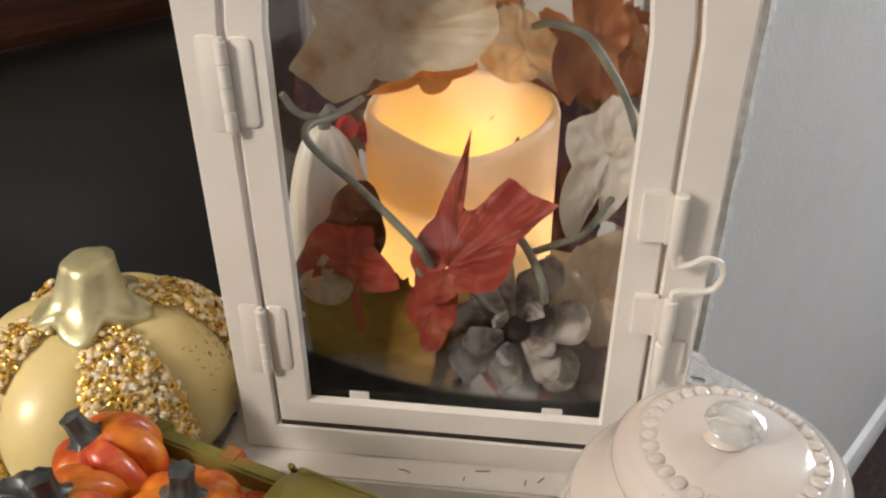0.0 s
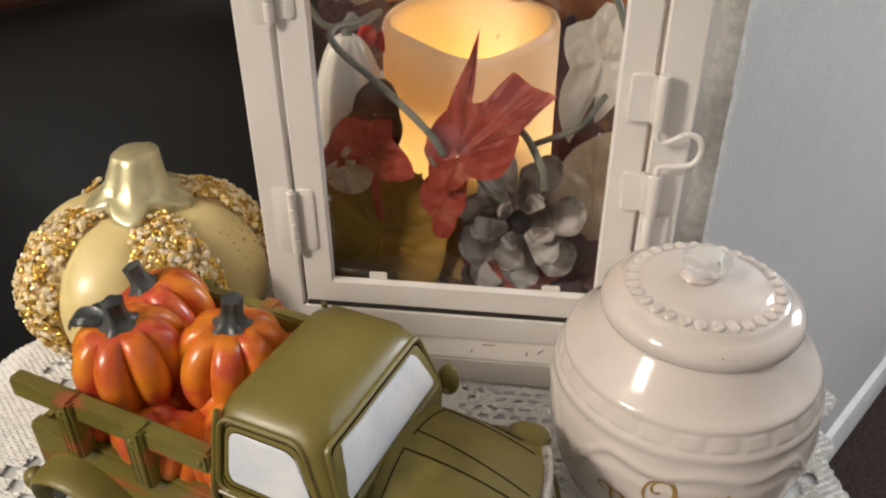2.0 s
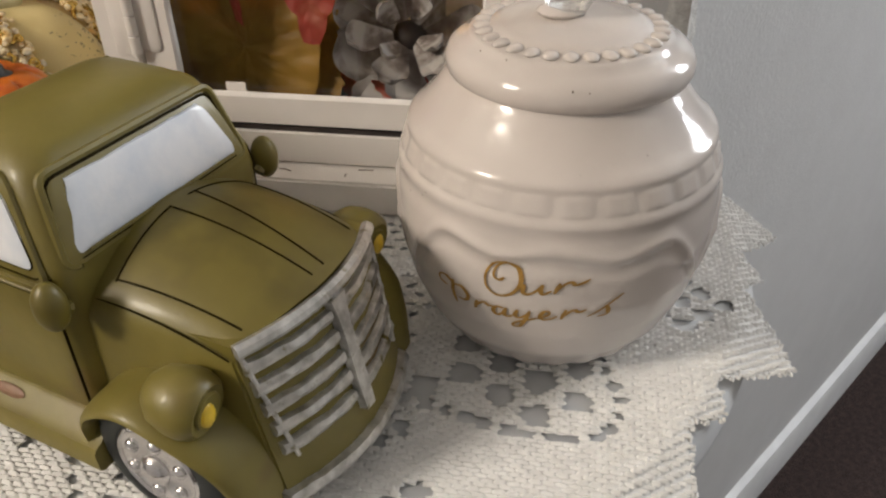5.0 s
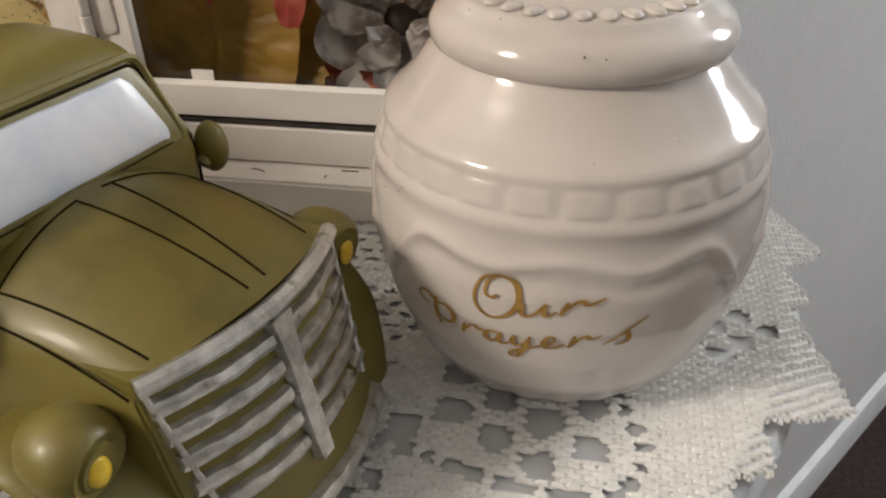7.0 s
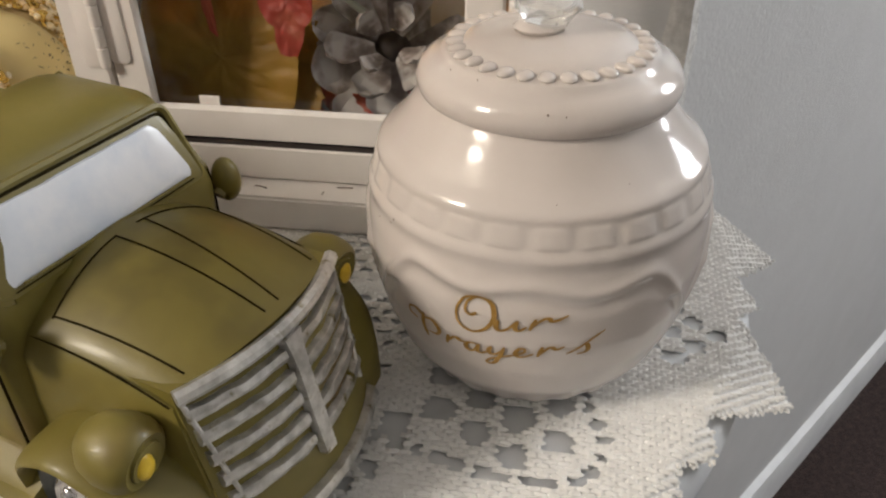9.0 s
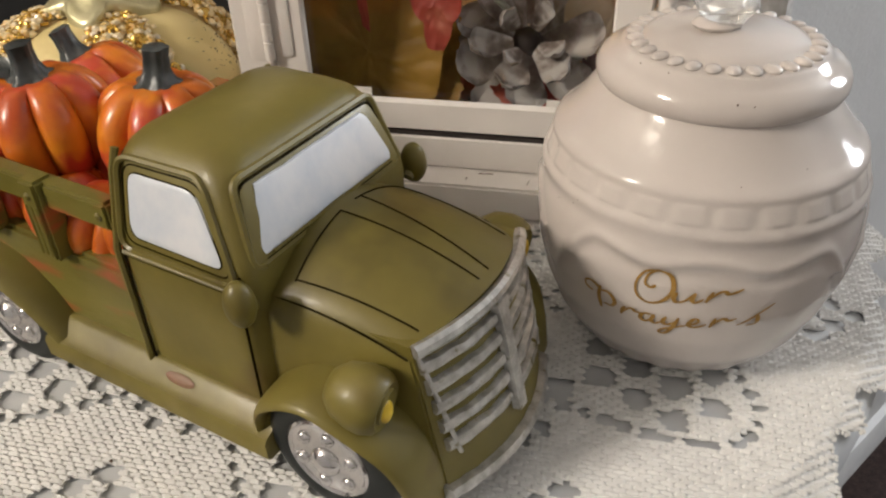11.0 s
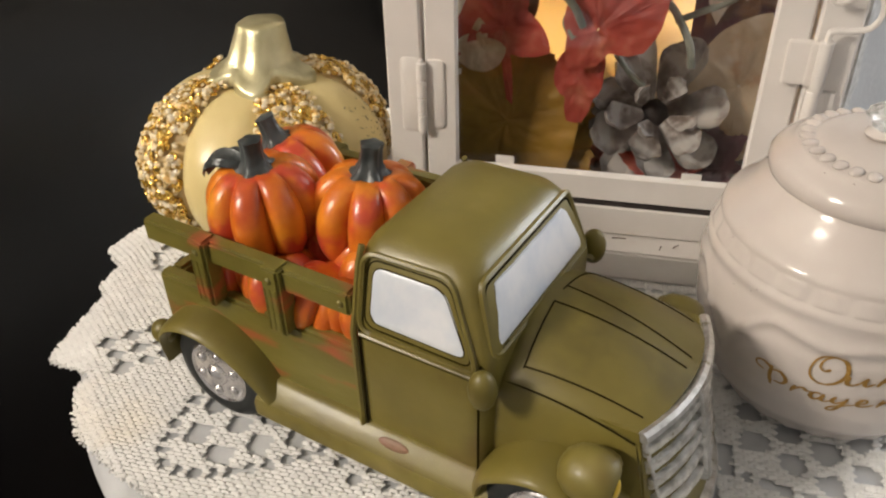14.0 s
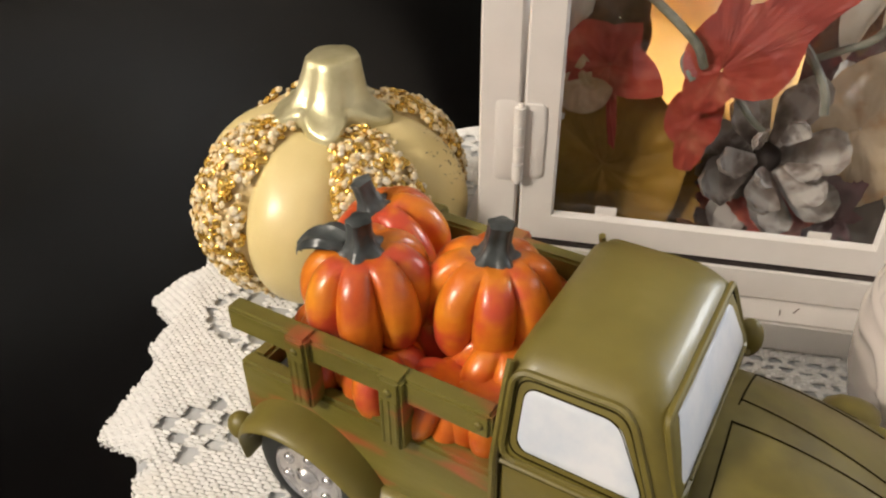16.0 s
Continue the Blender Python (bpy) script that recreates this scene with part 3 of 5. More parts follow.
    for x0, x1, z0, z1, xk in ((0.0615, 0.0705, 0.1225, 0.1404, 0.0728), (0.0632, 0.0715, 0.0850, 0.1010, 0.0748), (0.0755, 0.0828, 0.0690, 0.0828, 0.0742)):
        part("plate", boxes((x0, x1, -0.0020, 0.0012, z0, z1), (min(x0, xk) if x0 > xk else x1 - 0.001, max(x1, xk) if x0 < xk and False else (xk if x0 < xk else x0 + 0.001), -0.0030, -0.0014, z0, z1), bevel=0.0004), M_WHITEMETAL, latch)
        bm = bmesh.new()
        lathe(bm, [(0.0020, z0 - 0.002), (0.0024, z0 - 0.0015), (0.0024, z1 + 0.001), (0.0020, z1 + 0.0014)], 14, (xk, -0.0044))
        part("knuckle", bm, M_WHITEMETAL, latch)
    return ob


lantern()


# ---------------------------------------------------------------- the jar
JC = Vector((0.0794, 0.1606, 0.0012))


def jar_radius(z):
    """The jar's outline without its reliefs."""
    prof = [(0.0, 0.0258), (0.002, 0.0292), (0.006, 0.0333), (0.014, 0.0386), (0.024, 0.0424), (0.034, 0.0447), (0.044, 0.0455), (0.052, 0.0451), (0.0565, 0.0443), (0.0580, 0.0447), (0.0598, 0.0449), (0.0612, 0.0436),
            (0.0668, 0.0417), (0.0680, 0.0423), (0.0694, 0.0417), (0.0708, 0.0396), (0.0738, 0.0368), (0.0768, 0.0344), (0.0792, 0.0328), (0.0812, 0.0312), (0.0830, 0.0302)]
    for (z0, r0), (z1, r1) in zip(prof, prof[1:]):
        if z <= z1:
            return r0 + (r1 - r0) * (z - z0) / (z1 - z0)
    return prof[-1][1]


def jar_shape(r, z, a):
    """Reliefs: a row of tiles round the shoulder band and a swag below it."""
    k = r
    if 0.0614 < z < 0.0668:
        f = (a / (2 * math.pi) * 26) % 1
        k += 0.0005 * min(1, max(0, (0.45 - abs(f - 0.5)) / 0.16)) * min(1, (z - 0.0614) / 0.0008, (0.0668 - z) / 0.0008)
    g = ((a + 1.66) / (2 * math.pi) * 3 + 0.5) % 1 - 0.5                      # three swags, each dropping into a curl at its ends
    zs = 0.0515 - 0.0185 * max(0, abs(g) * 2 - 0.62) ** 1.6 / 0.38 ** 1.6 + 0.0012 * math.cos(g * 20)
    fade = min(1, max(0, (0.5 - abs(g)) / 0.05))
    k += 0.0008 * fade * math.exp(-((z - zs) / 0.0017) ** 2)
    k -= 0.0005 * fade * math.exp(-((z - zs + 0.0042) / 0.0022) ** 2)
    k += 0.0007 * math.exp(-((abs(g) - 0.40) / 0.030) ** 2 - ((z - 0.043) / 0.0016) ** 2)
    k += 0.0006 * max(0, 1 - z / 0.012) * math.cos(24 * a)                    # short flutes at the foot
    return k


def jar():
    ob = thing("lidded_jar", "round white glazed ceramic jar with gold lettering", "jar", Matrix.Translation(JC))
    bm = bmesh.new()
    zs = sorted({*(0.083 * k / 130 for k in range(131)), 0.0616, 0.0666})
    rings = []
    for z in zs:
        r = sum(jar_radius(max(0, z + k * 0.0004)) for k in range(-3, 4)) / 7
        rings.append([(jar_shape(r, z, 2 * math.pi * i / 240) * math.cos(2 * math.pi * i / 240), jar_shape(r, z, 2 * math.pi * i / 240) * math.sin(2 * math.pi * i / 240), z) for i in range(240)])
    loft(bm, rings)
    part("body", bm, M_CERAMIC, ob, sharp=70)
    bm = bmesh.new()
    lathe(bm, [(0.0285, 0.0815), (0.0304, 0.0818), (0.0318, 0.0828), (0.0325, 0.0846), (0.0324, 0.0866), (0.0312, 0.0886), (0.0290, 0.0902), (0.0266, 0.0914), (0.0262, 0.0922), (0.0250, 0.0926), (0.0215, 0.0930), (0.0205, 0.0940),
               (0.0180, 0.0949), (0.0120, 0.0958), (0.0070, 0.0960), (0.0050, 0.0963), (0.0020, 0.0965)], 96, (0.0010, 0))
    lid = part("lid", bm, M_CERAMIC, ob, sharp=60)
    bead = mesh_of("bead", ellipsoid(bmesh.new(), (0, 0, 0), (0.0027, 0.0020, 0.0011), 12, 8), M_CERAMIC)
    for k in range(30):
        a = 2 * math.pi * k / 30
        o = new("bead", bead)
        o.parent, o.matrix_basis = lid, pose(0.0010 + 0.0226 * math.cos(a), 0.0226 * math.sin(a), 0.0931, 0, 0, math.degrees(a))
    # cut crystal knob: narrow foot, wide faceted girdle, pointed top
    bm = bmesh.new()
    rings = []
    for r, z, tw in ((0.0046, 0.0962, 0), (0.0054, 0.0978, 0), (0.0068, 0.1000, 0), (0.0083, 0.1018, 0.2), (0.0079, 0.1032, 0), (0.0042, 0.1056, 0.2), (0.0008, 0.1068, 0)):
        rings.append([(r * math.cos(2 * math.pi * (i + tw * 2.5) / 10), r * math.sin(2 * math.pi * (i + tw * 2.5) / 10), z) for i in range(10)])
    loft(bm, rings)
    part("knob", bm, M_CRYSTAL, lid, "clear faceted crystal knob", smooth=False)
    bm = bmesh.new()
    ellipsoid(bm, (-0.002, -0.001, 0.0972), (0.0062, 0.0052, 0.0020), 14, 8)
    part("glue", bm, M_CERAMIC, lid)

    # gold script, laid on the curved side as pen strokes: thick where the nib is drawn down, thin where it is drawn up
    def script(name, label, strokes):
        b2 = bmesh.new()
        for pts in strokes:
            path = smooth_path([(x, y, 0) for x, y in pts], 7)
            rows = []
            for i, p in enumerate(path):
                t = (path[min(i + 1, len(path) - 1)] - path[max(i - 1, 0)]).normalized()
                w = 0.33 + 0.42 * max(0, -t.y * 0.8 + 0.15 * t.x) ** 1.5
                w *= 0.55 + 0.45 * min(1, i / 3, (len(path) - 1 - i) / 3)
                row = []
                for k in (-1, 1):
                    x, z = (p.x - t.y * w * k) / 1000, (p.y + t.x * w * k) / 1000
                    a = radians(-90) + x / 0.045
                    r = jar_shape(jar_radius(z), z, a) + 0.00045
                    row.append(b2.verts.new((r * math.cos(a), r * math.sin(a), z)))
                rows.append(row)
            for (a0, a1), (b0, b1) in zip(rows, rows[1:]):
                b2.faces.new((a0, a1, b1, b0))
        part(name, b2, M_GOLDINK, ob, label)

    script("letter_o", "gold script letter O", [((-16.2, 43.8), (-17.6, 42.8), (-19.0, 43.8), (-18.4, 46.4), (-15.8, 48.4), (-12.8, 47.0), (-12.0, 43.2), (-14.2, 39.2), (-17.8, 37.6), (-20.8, 39.4), (-21.2, 43.4), (-19.2, 47.2), (-15.6, 48.9))])
    script("letter_u", "gold script letter u", [((-11.0, 43.0), (-11.5, 40.8), (-10.6, 39.7), (-8.6, 40.8), (-6.6, 43.6)), ((-6.6, 43.6), (-7.1, 41.4), (-6.3, 40.4), (-4.4, 41.8))])
    script("letter_r", "gold script letter r", [((-2.4, 44.4), (-3.8, 40.8)), ((-3.6, 41.4), (-1.2, 44.2), (0.4, 44.7), (1.5, 43.9), (4.8, 45.3))])
    script("letter_p", "gold script letter P", [((-31.2, 37.4), (-31.5, 33.5), (-30.9, 29.4)), ((-31.2, 35.8), (-28.6, 36.2), (-26.6, 34.0), (-27.6, 31.8), (-30.2, 31.6)), ((-33.4, 34.4), (-35.8, 35.2), (-36.0, 36.9), (-33.8, 37.6), (-31.3, 36.2))])
    script("letter_r", "gold script letter r", [((-23.8, 33.6), (-24.8, 30.2)), ((-24.6, 30.8), (-22.8, 33.2), (-21.6, 33.7), (-20.7, 33.0), (-19.2, 33.2))])
    script("letter_a", "gold script letter a", [((-16.2, 33.6), (-18.4, 33.4), (-19.3, 31.5), (-18.0, 30.4), (-16.2, 32.2), (-15.6, 33.9)), ((-15.7, 33.7), (-16.3, 31.4), (-15.3, 30.6), (-13.4, 31.8))])
    script("letter_y", "gold script letter y", [((-12.6, 34.0), (-13.3, 32.0), (-12.3, 31.0), (-10.4, 32.4), (-9.4, 34.4)), ((-9.5, 34.2), (-10.6, 30.6), (-12.2, 27.6), (-14.0, 27.4), (-13.2, 28.9), (-9.6, 30.8), (-7.0, 32.0))])
    script("letter_e", "gold script letter e", [((-7.0, 32.0), (-4.8, 33.4), (-4.6, 34.6), (-5.8, 34.6), (-6.8, 32.8), (-6.0, 31.5), (-4.2, 31.9), (-2.4, 33.2))])
    script("letter_r", "gold script letter r", [((-0.4, 35.6), (-1.5, 32.0)), ((-1.3, 32.6), (0.6, 35.0), (1.8, 35.5), (2.8, 34.8), (4.8, 35.6))])
    script("letter_s", "gold script letter s", [((5.2, 33.0), (8.2, 35.0), (10.8, 37.2), (14.0, 39.8)), ((9.6, 36.6), (10.4, 35.0), (10.0, 33.3), (7.8, 32.7))])
    # chips and specks in the glaze
    rnd = random.Random(3)
    bm = bmesh.new()
    for a, z, s in ((-1.62, 0.0885, 0.0010), (-1.50, 0.0882, 0.0007), (-2.5, 0.0925, 0.0006), (-2.2, 0.0925, 0.0007), (-1.55, 0.071, 0.0005), (-2.5, 0.059, 0.0006), (-2.55, 0.057, 0.0006), (-0.8, 0.066, 0.0004), (-2.7, 0.055, 0.0005), (-1.1, 0.073, 0.0004), (-2.9, 0.066, 0.0005)):
        r = (0.0312 + (0.0892 - z) * 1.0 if z > 0.083 else jar_radius(z)) + 0.0001
        ellipsoid(bm, (r * math.cos(a), r * math.sin(a), z), (s * 0.25, s * 0.25, s * 0.35), 6, 4)
    part("speck", bm, M_SPECK, ob, "dark specks in the glaze", kind="stuff")
    return ob


jar()


# ---------------------------------------------------------------- the large cream pumpkin
def cream_pumpkin():
    ob = thing("decorative_pumpkin", "cream pumpkin ornament with beaded gold segments and golden stem", "ornament", pose(-0.1400, 0.2570, 0.0005))
    NS, R, H0, HZ = 8, 0.0545, 0.036, 0.0365
    A0 = radians(-54)            # middle of a beaded segment

    def surf(a, v):
        """Point on the body: a round it, v from -1 (below) to 1 (top)."""
        f = ((a - A0) / (2 * math.pi) * NS + 0.5) % 1 - 0.5
        lobe = 1 - 0.125 * (abs(f) * 2) ** 2.6
        ph = v * math.pi / 2
        r = R * math.cos(ph) ** 0.72 * lobe
        z = H0 + HZ * math.sin(ph) * (1.0 if v < 0.55 else 1.0 - 0.10 * ((v - 0.55) / 0.45) ** 2)
        return Vector((r * math.cos(a), r * math.sin(a), z))

    seg = 2 * math.pi / NS
    for k in range(NS):
        bm = bmesh.new()
        beaded = k % 2 == 0
        grid = [[bm.verts.new(surf(A0 + seg * (k - 0.5 + i / 14) * 1.0, -0.985 + 1.97 * j / 30)) for j in range(31)] for i in range(15)]
        for i in range(14):
            for j in range(30):
                bm.faces.new((grid[i][j], grid[i + 1][j], grid[i + 1][j + 1], grid[i][j + 1]))
        seg_ob = part("beaded_segment" if beaded else "segment", bm, M_GLUE if beaded else M_CREAM, ob, "segment covered in beads and sequins" if beaded else "smooth cream segment")
        if not beaded:
            continue
        rnd = random.Random(20 + k)
        pearls, rings = bmesh.new(), bmesh.new()
        back = math.sin(A0 + seg * k) > 0.75
        for _ in range(160 if back else 1150):
            f, v = rnd.uniform(-0.47, 0.47), math.asin(rnd.uniform(-0.95, 0.985)) * 2 / math.pi
            a = A0 + seg * (k + f)
            p = surf(a, v)
            nrm = (surf(a + 0.02, v) - surf(a - 0.02, v)).cross(surf(a, v + 0.02) - surf(a, v - 0.02)).normalized()
            tilt = nrm + Vector((rnd.uniform(-1, 1), rnd.uniform(-1, 1), rnd.uniform(-1, 1))) * 0.35
            m = Matrix.Translation(p + nrm * rnd.uniform(0.0006, 0.0030)) @ tilt.to_track_quat("Z", "Y").to_matrix().to_4x4()
            if rnd.random() < 0.60:
                r = rnd.uniform(0.0011, 0.0021)
                bmesh.ops.create_icosphere(pearls, subdivisions=1, radius=r, matrix=m @ Matrix.Diagonal((rnd.uniform(0.8, 1.25), 1, rnd.uniform(0.6, 0.9), 1)))
            else:
                r, n = rnd.uniform(0.0016, 0.0022), 10
                ring = [[rings.verts.new(m @ Vector((q * math.cos(2 * math.pi * i / n), q * math.sin(2 * math.pi * i / n), z))) for i in range(n)] for q, z in ((r, -0.0003), (r, 0.0003), (r * 0.75, 0.0006), (r * 0.38, 0.0003))]
                for x, y in zip(ring, ring[1:]):
                    for i in range(n):
                        rings.faces.new((x[i], x[(i + 1) % n], y[(i + 1) % n], y[i]))
        part("beadwork", pearls, M_BEAD, seg_ob, "pearly white glass beads", kind="stuff", smooth=False)
        part("sequin_work", rings, M_SEQUIN, seg_ob, "gold cup sequins", kind="stuff")
    # golden stem: five-lobed foot, tapered shaft, cut top
    bm = bmesh.new()
    rings = []
    for r, z, lob in ((0.0200, 0.0690, 0.20), (0.0206, 0.0728, 0.20), (0.0200, 0.0744, 0.20), (0.0172, 0.0758, 0.16), (0.0146, 0.0774, 0.10), (0.0130, 0.0806, 0.08), (0.0118, 0.0850, 0.07), (0.0106, 0.0898, 0.05), (0.0101, 0.0924, 0.04), (0.0092, 0.0932, 0.04), (0.0030, 0.0931, 0.0)):
        ring = []
        for i in range(60):
            a = 2 * math.pi * i / 60
            q = r * (1 + lob * math.cos(5 * a + 0.9) + 0.25 * lob * math.cos(10 * a))
            ring.append((0.003 * (z - 0.066) / 0.027 + q * math.cos(a), 0.004 * (z - 0.066) / 0.027 + q * math.sin(a), z - 0.0020 * (lob > 0.15) * math.cos(5 * a + 0.9)))
        rings.append(ring)
    loft(bm, rings)
    part("stem", bm, M_GOLDSTEM, ob, "champagne gold painted stem", sharp=50)
    # scuffs on one cream segment
    rnd = random.Random(8)
    bm = bmesh.new()
    for _ in range(46):
        a, v = A0 + seg * (1 + rnd.gauss(0.06, 0.16)), rnd.gauss(0.34, 0.10)
        p = surf(a, v)
        s = rnd.uniform(0.0002, 0.0007)
        d = (surf(a + 0.02, v + rnd.uniform(-.02, .02)) - p).normalized()
        ellipsoid(bm, p * 1.0, (s * 1.6, s * 0.5, 0.00012), 6, 4, d.to_track_quat("X", "Z").to_matrix().to_4x4())
    part("scuff", bm, M_SPECK, ob, "dark scuff marks", kind="stuff")
    return ob


cream_pumpkin()


# ---------------------------------------------------------------- the toy truck
def hood_z(u, v):
    """Top of the bonnet."""
    t = (u - 0.043) / 0.047
    crown = 0.0662 + 0.0020 * t - 0.0122 * t * t
    hv = 0.0300 - 0.0035 * t
    return crown - (0.0135 - 0.0070 * t) * abs(v / hv) ** 2.2


def front_u(v, z):
    """The nose, bulging forward in the middle and leaning forward towards the ground."""
    return 0.0848 + 0.0066 * (1 - min(1, abs(v) / 0.0262) ** 2) + 0.0085 * (0.0545 - z) / 0.041


def little_pumpkin(parent, c, r, tilt, seed, stem=True, ribs=8):
    rnd = random.Random(seed)
    m = Matrix.Translation(c) @ Euler([radians(a) for a in tilt]).to_matrix().to_4x4()
    bm = bmesh.new()
    rings = []
    ph0 = rnd.random() * 6
    amp = [rnd.uniform(0.9, 1.1) for _ in range(ribs)]
    for j in range(1, 20):
        ph = -math.pi / 2 + math.pi * j / 20
        ring = []
        for i in range(ribs * 8):
            a = 2 * math.pi * i / (ribs * 8)
            f = (i % 8) / 8
            lobe = 0.77 + 0.23 * math.sin(math.pi * f) ** 0.55 * amp[i // 8]
            q = r * math.cos(ph) ** 0.7 * lobe
            z = r * 0.84 * math.sin(ph) - (0.16 * r if ph > 1.2 else 0) * (ph - 1.2) / 0.37
            ring.append(m @ Vector((q * math.cos(a + ph0), q * math.sin(a + ph0), z)))
        rings.append(ring)
    loft(bm, rings)
    ob = part("pumpkin", bm, M_ORANGE, parent, "glossy orange painted pumpkin", sharp=70)
    if stem:
        bm = bmesh.new()
        rings = []
        for q, z, lob in ((0.42, 0.62, 0.26), (0.38, 0.71, 0.24), (0.24, 0.80, 0.14), (0.18, 0.94, 0.12), (0.165, 1.14, 0.12), (0.18, 1.26, 0.10), (0.11, 1.29, 0.05)):
            rings.append([m @ Vector((r * (q * (1 + lob * math.cos(5 * a)) * math.cos(a) + 0.10 * (z - 0.7)), r * q * (1 + lob * math.cos(5 * a)) * math.sin(a), r * z)) for a in [2 * math.pi * i / 30 for i in range(30)]])
        loft(bm, rings)
        part("stem", bm, M_STEM, ob, "grey black painted stem", sharp=50)
    return ob


def truck():
    ob = thing("toy_truck", "olive green resin pickup truck loaded with orange pumpkins", "figurine", pose(-0.06, 0.14, 0.0006, 0, 0, -25))
    # load bed: floor, sides, tailgate
    bed = part("bed", boxes((-0.074, 0.005, -0.0285, 0.0285, 0.0168, 0.0420), bevel=0.0012), M_OLIVE, ob)
    part("tailgate", boxes((-0.0768, -0.0715, -0.0280, 0.0280, 0.0164, 0.0491), bevel=0.0012), M_OLIVE, bed)
    for s in (-1, 1):
        a, b = sorted((s * 0.0325, s * 0.0270))
        part("side_panel", boxes((-0.0772, 0.006, a, b, 0.0160, 0.0495), bevel=0.0012), M_OLIVEWORN, bed)
    # cab
    bm = bmesh.new()
    rings = [rounded_rect(u0, u1, hv, r, z, 6) for u0, u1, hv, r, z in (
        (0.0030, 0.0470, 0.0325, 0.005, 0.0160), (0.0030, 0.0470, 0.0338, 0.006, 0.0240), (0.0030, 0.0472, 0.0345, 0.007, 0.0440), (0.0030, 0.0472, 0.0340, 0.005, 0.0600), (0.0032, 0.0468, 0.0332, 0.005, 0.0640),
        (0.0034, 0.0455, 0.0322, 0.005, 0.0680), (0.0036, 0.0428, 0.0302, 0.005, 0.0760), (0.0040, 0.0405, 0.0286, 0.0055, 0.0820), (0.0050, 0.0388, 0.0268, 0.007, 0.0848), (0.0070, 0.0365, 0.0240, 0.007, 0.0868), (0.0110, 0.0320, 0.0190, 0.006, 0.0882), (0.0160, 0.0270, 0.0110, 0.005, 0.0889))]
    loft(bm, rings)
    cab = part("cab", bm, M_OLIVE, ob, sharp=60)
    # bonnet with the nose
    bm = bmesh.new()
    rings = []
    for k in range(13):
        t = k / 12
        ring = []
        for i in range(25):
            w = -1 + i / 12
            hv = 0.0300 - 0.0035 * t
            v = w * hv
            u = 0.043 + t * (front_u(v, 0.0545) - 0.043 - 0.0008)
            z = hood_z(u, v)
            if abs(w) > 0.90:
                z -= 0.0022 * ((abs(w) - 0.90) / 0.10) ** 2
            ring.append((u, v, z))
        for v, z in ((hv + 0.0004, 0.040), (hv + 0.0002, 0.018), (-hv - 0.0002, 0.018), (-hv - 0.0004, 0.040)):
            u = 0.043 + t * (front_u(abs(v), z) - 0.043 - 0.0015)
            ring.append((u, v, z))
        rings.append(ring)
    loft(bm, rings)
    bonnet = part("bonnet", bm, M_OLIVE, ob, sharp=50)
    bm = bmesh.new()
    grid = [[bm.verts.new((front_u(v, z) - 0.0008, v, z)) for v in np.linspace(-0.0262, 0.0262, 15)] for z in np.linspace(0.0130, 0.0535, 12)]
    back = [[bm.verts.new((0.070, v, z)) for v in np.linspace(-0.0262, 0.0262, 15)] for z in np.linspace(0.0130, 0.0535, 12)]
    for g in (grid, back):
        for a, b in zip(g, g[1:]):
            for i in range(14):
                bm.faces.new((a[i], a[i + 1], b[i + 1], b[i]))
    edge = lambda g: g[0] + [r[-1] for r in g[1:]] + g[-1][-2::-1] + [r[0] for r in g[-2:0:-1]]
    e0, e1 = edge(grid), edge(back)
    for i in range(len(e0)):
        j = (i + 1) % len(e0)
        bm.faces.new((e0[i], e0[j], e1[j], e1[i]))
    part("nose", bm, M_OLIVE, bonnet, sharp=50)

    # grille: silver surround, bars, centre post, bumper
    def nose_rod(pts, r, n=8, flat=1.0):
        return tube(bmesh.new(), [(front_u(v, z) + 0.0002, v, z) for v, z in pts], r, n)

    rnd = random.Random(5)
    grille = part("grille", nose_rod([(v, 0.0536 - 0.0008 * abs(v / 0.026) ** 2) for v in np.linspace(-0.0264, 0.0264, 19)], 0.0018), M_SILVER, ob, "roughly painted silver grille")
    for k, z in enumerate((0.0478, 0.0420, 0.0362, 0.0304, 0.0246)):
        for s in (-1, 1):
            vs = [s * x for x in np.linspace(0.0026, 0.0256 - 0.0003 * k, 25)]
            bm = bmesh.new()
            rings = []
            for v in vs:
                h, u = 0.0018 + 0.0007 * noise.noise((v * 160, z * 300, 1)), front_u(v, z) - 0.0003 + 0.0003 * noise.noise((v * 240, z * 500, 4))
                zz = z - 0.0016 * (abs(v) / 0.025) ** 2 * 0 + 0.0003 * noise.noise((v * 200, z * 100, 7))
                rings.append([(u - 0.001, v, zz - h), (u + 0.0007, v, zz - h * 0.9), (u + 0.0013, v, zz), (u + 0.0007, v, zz + h * 0.9), (u - 0.001, v, zz + h)])
            loft(bm, rings)
            part("bar", bm, M_SILVER, grille)
    bm = bmesh.new()
    loft(bm, [[(front_u(0, z) - 0.0005, -w, z), (front_u(0, z) + 0.0016, -w * 0.8, z), (front_u(0, z) + 0.0016, w * 0.8, z), (front_u(0, z) - 0.0005, w, z)] for z, w in ((0.0200, 0.0022), (0.030, 0.0024), (0.042, 0.0022), (0.0485, 0.0026), (0.0520, 0.0034))])
    part("post", bm, M_SILVER, grille)
    for s in (-1, 1):
        part("side_strip", nose_rod([(s * (0.0260 - 0.0006 * k), 0.0530 - 0.0045 * k) for k in range(8)], 0.0006), M_SILVER, grille)
    bm = bmesh.new()
    rings = []
    for v in np.linspace(-0.0275, 0.0275, 31):
        u = front_u(min(abs(v), 0.0262), 0.013)
        w = 0.0006 * noise.noise((v * 300, 0, 9))
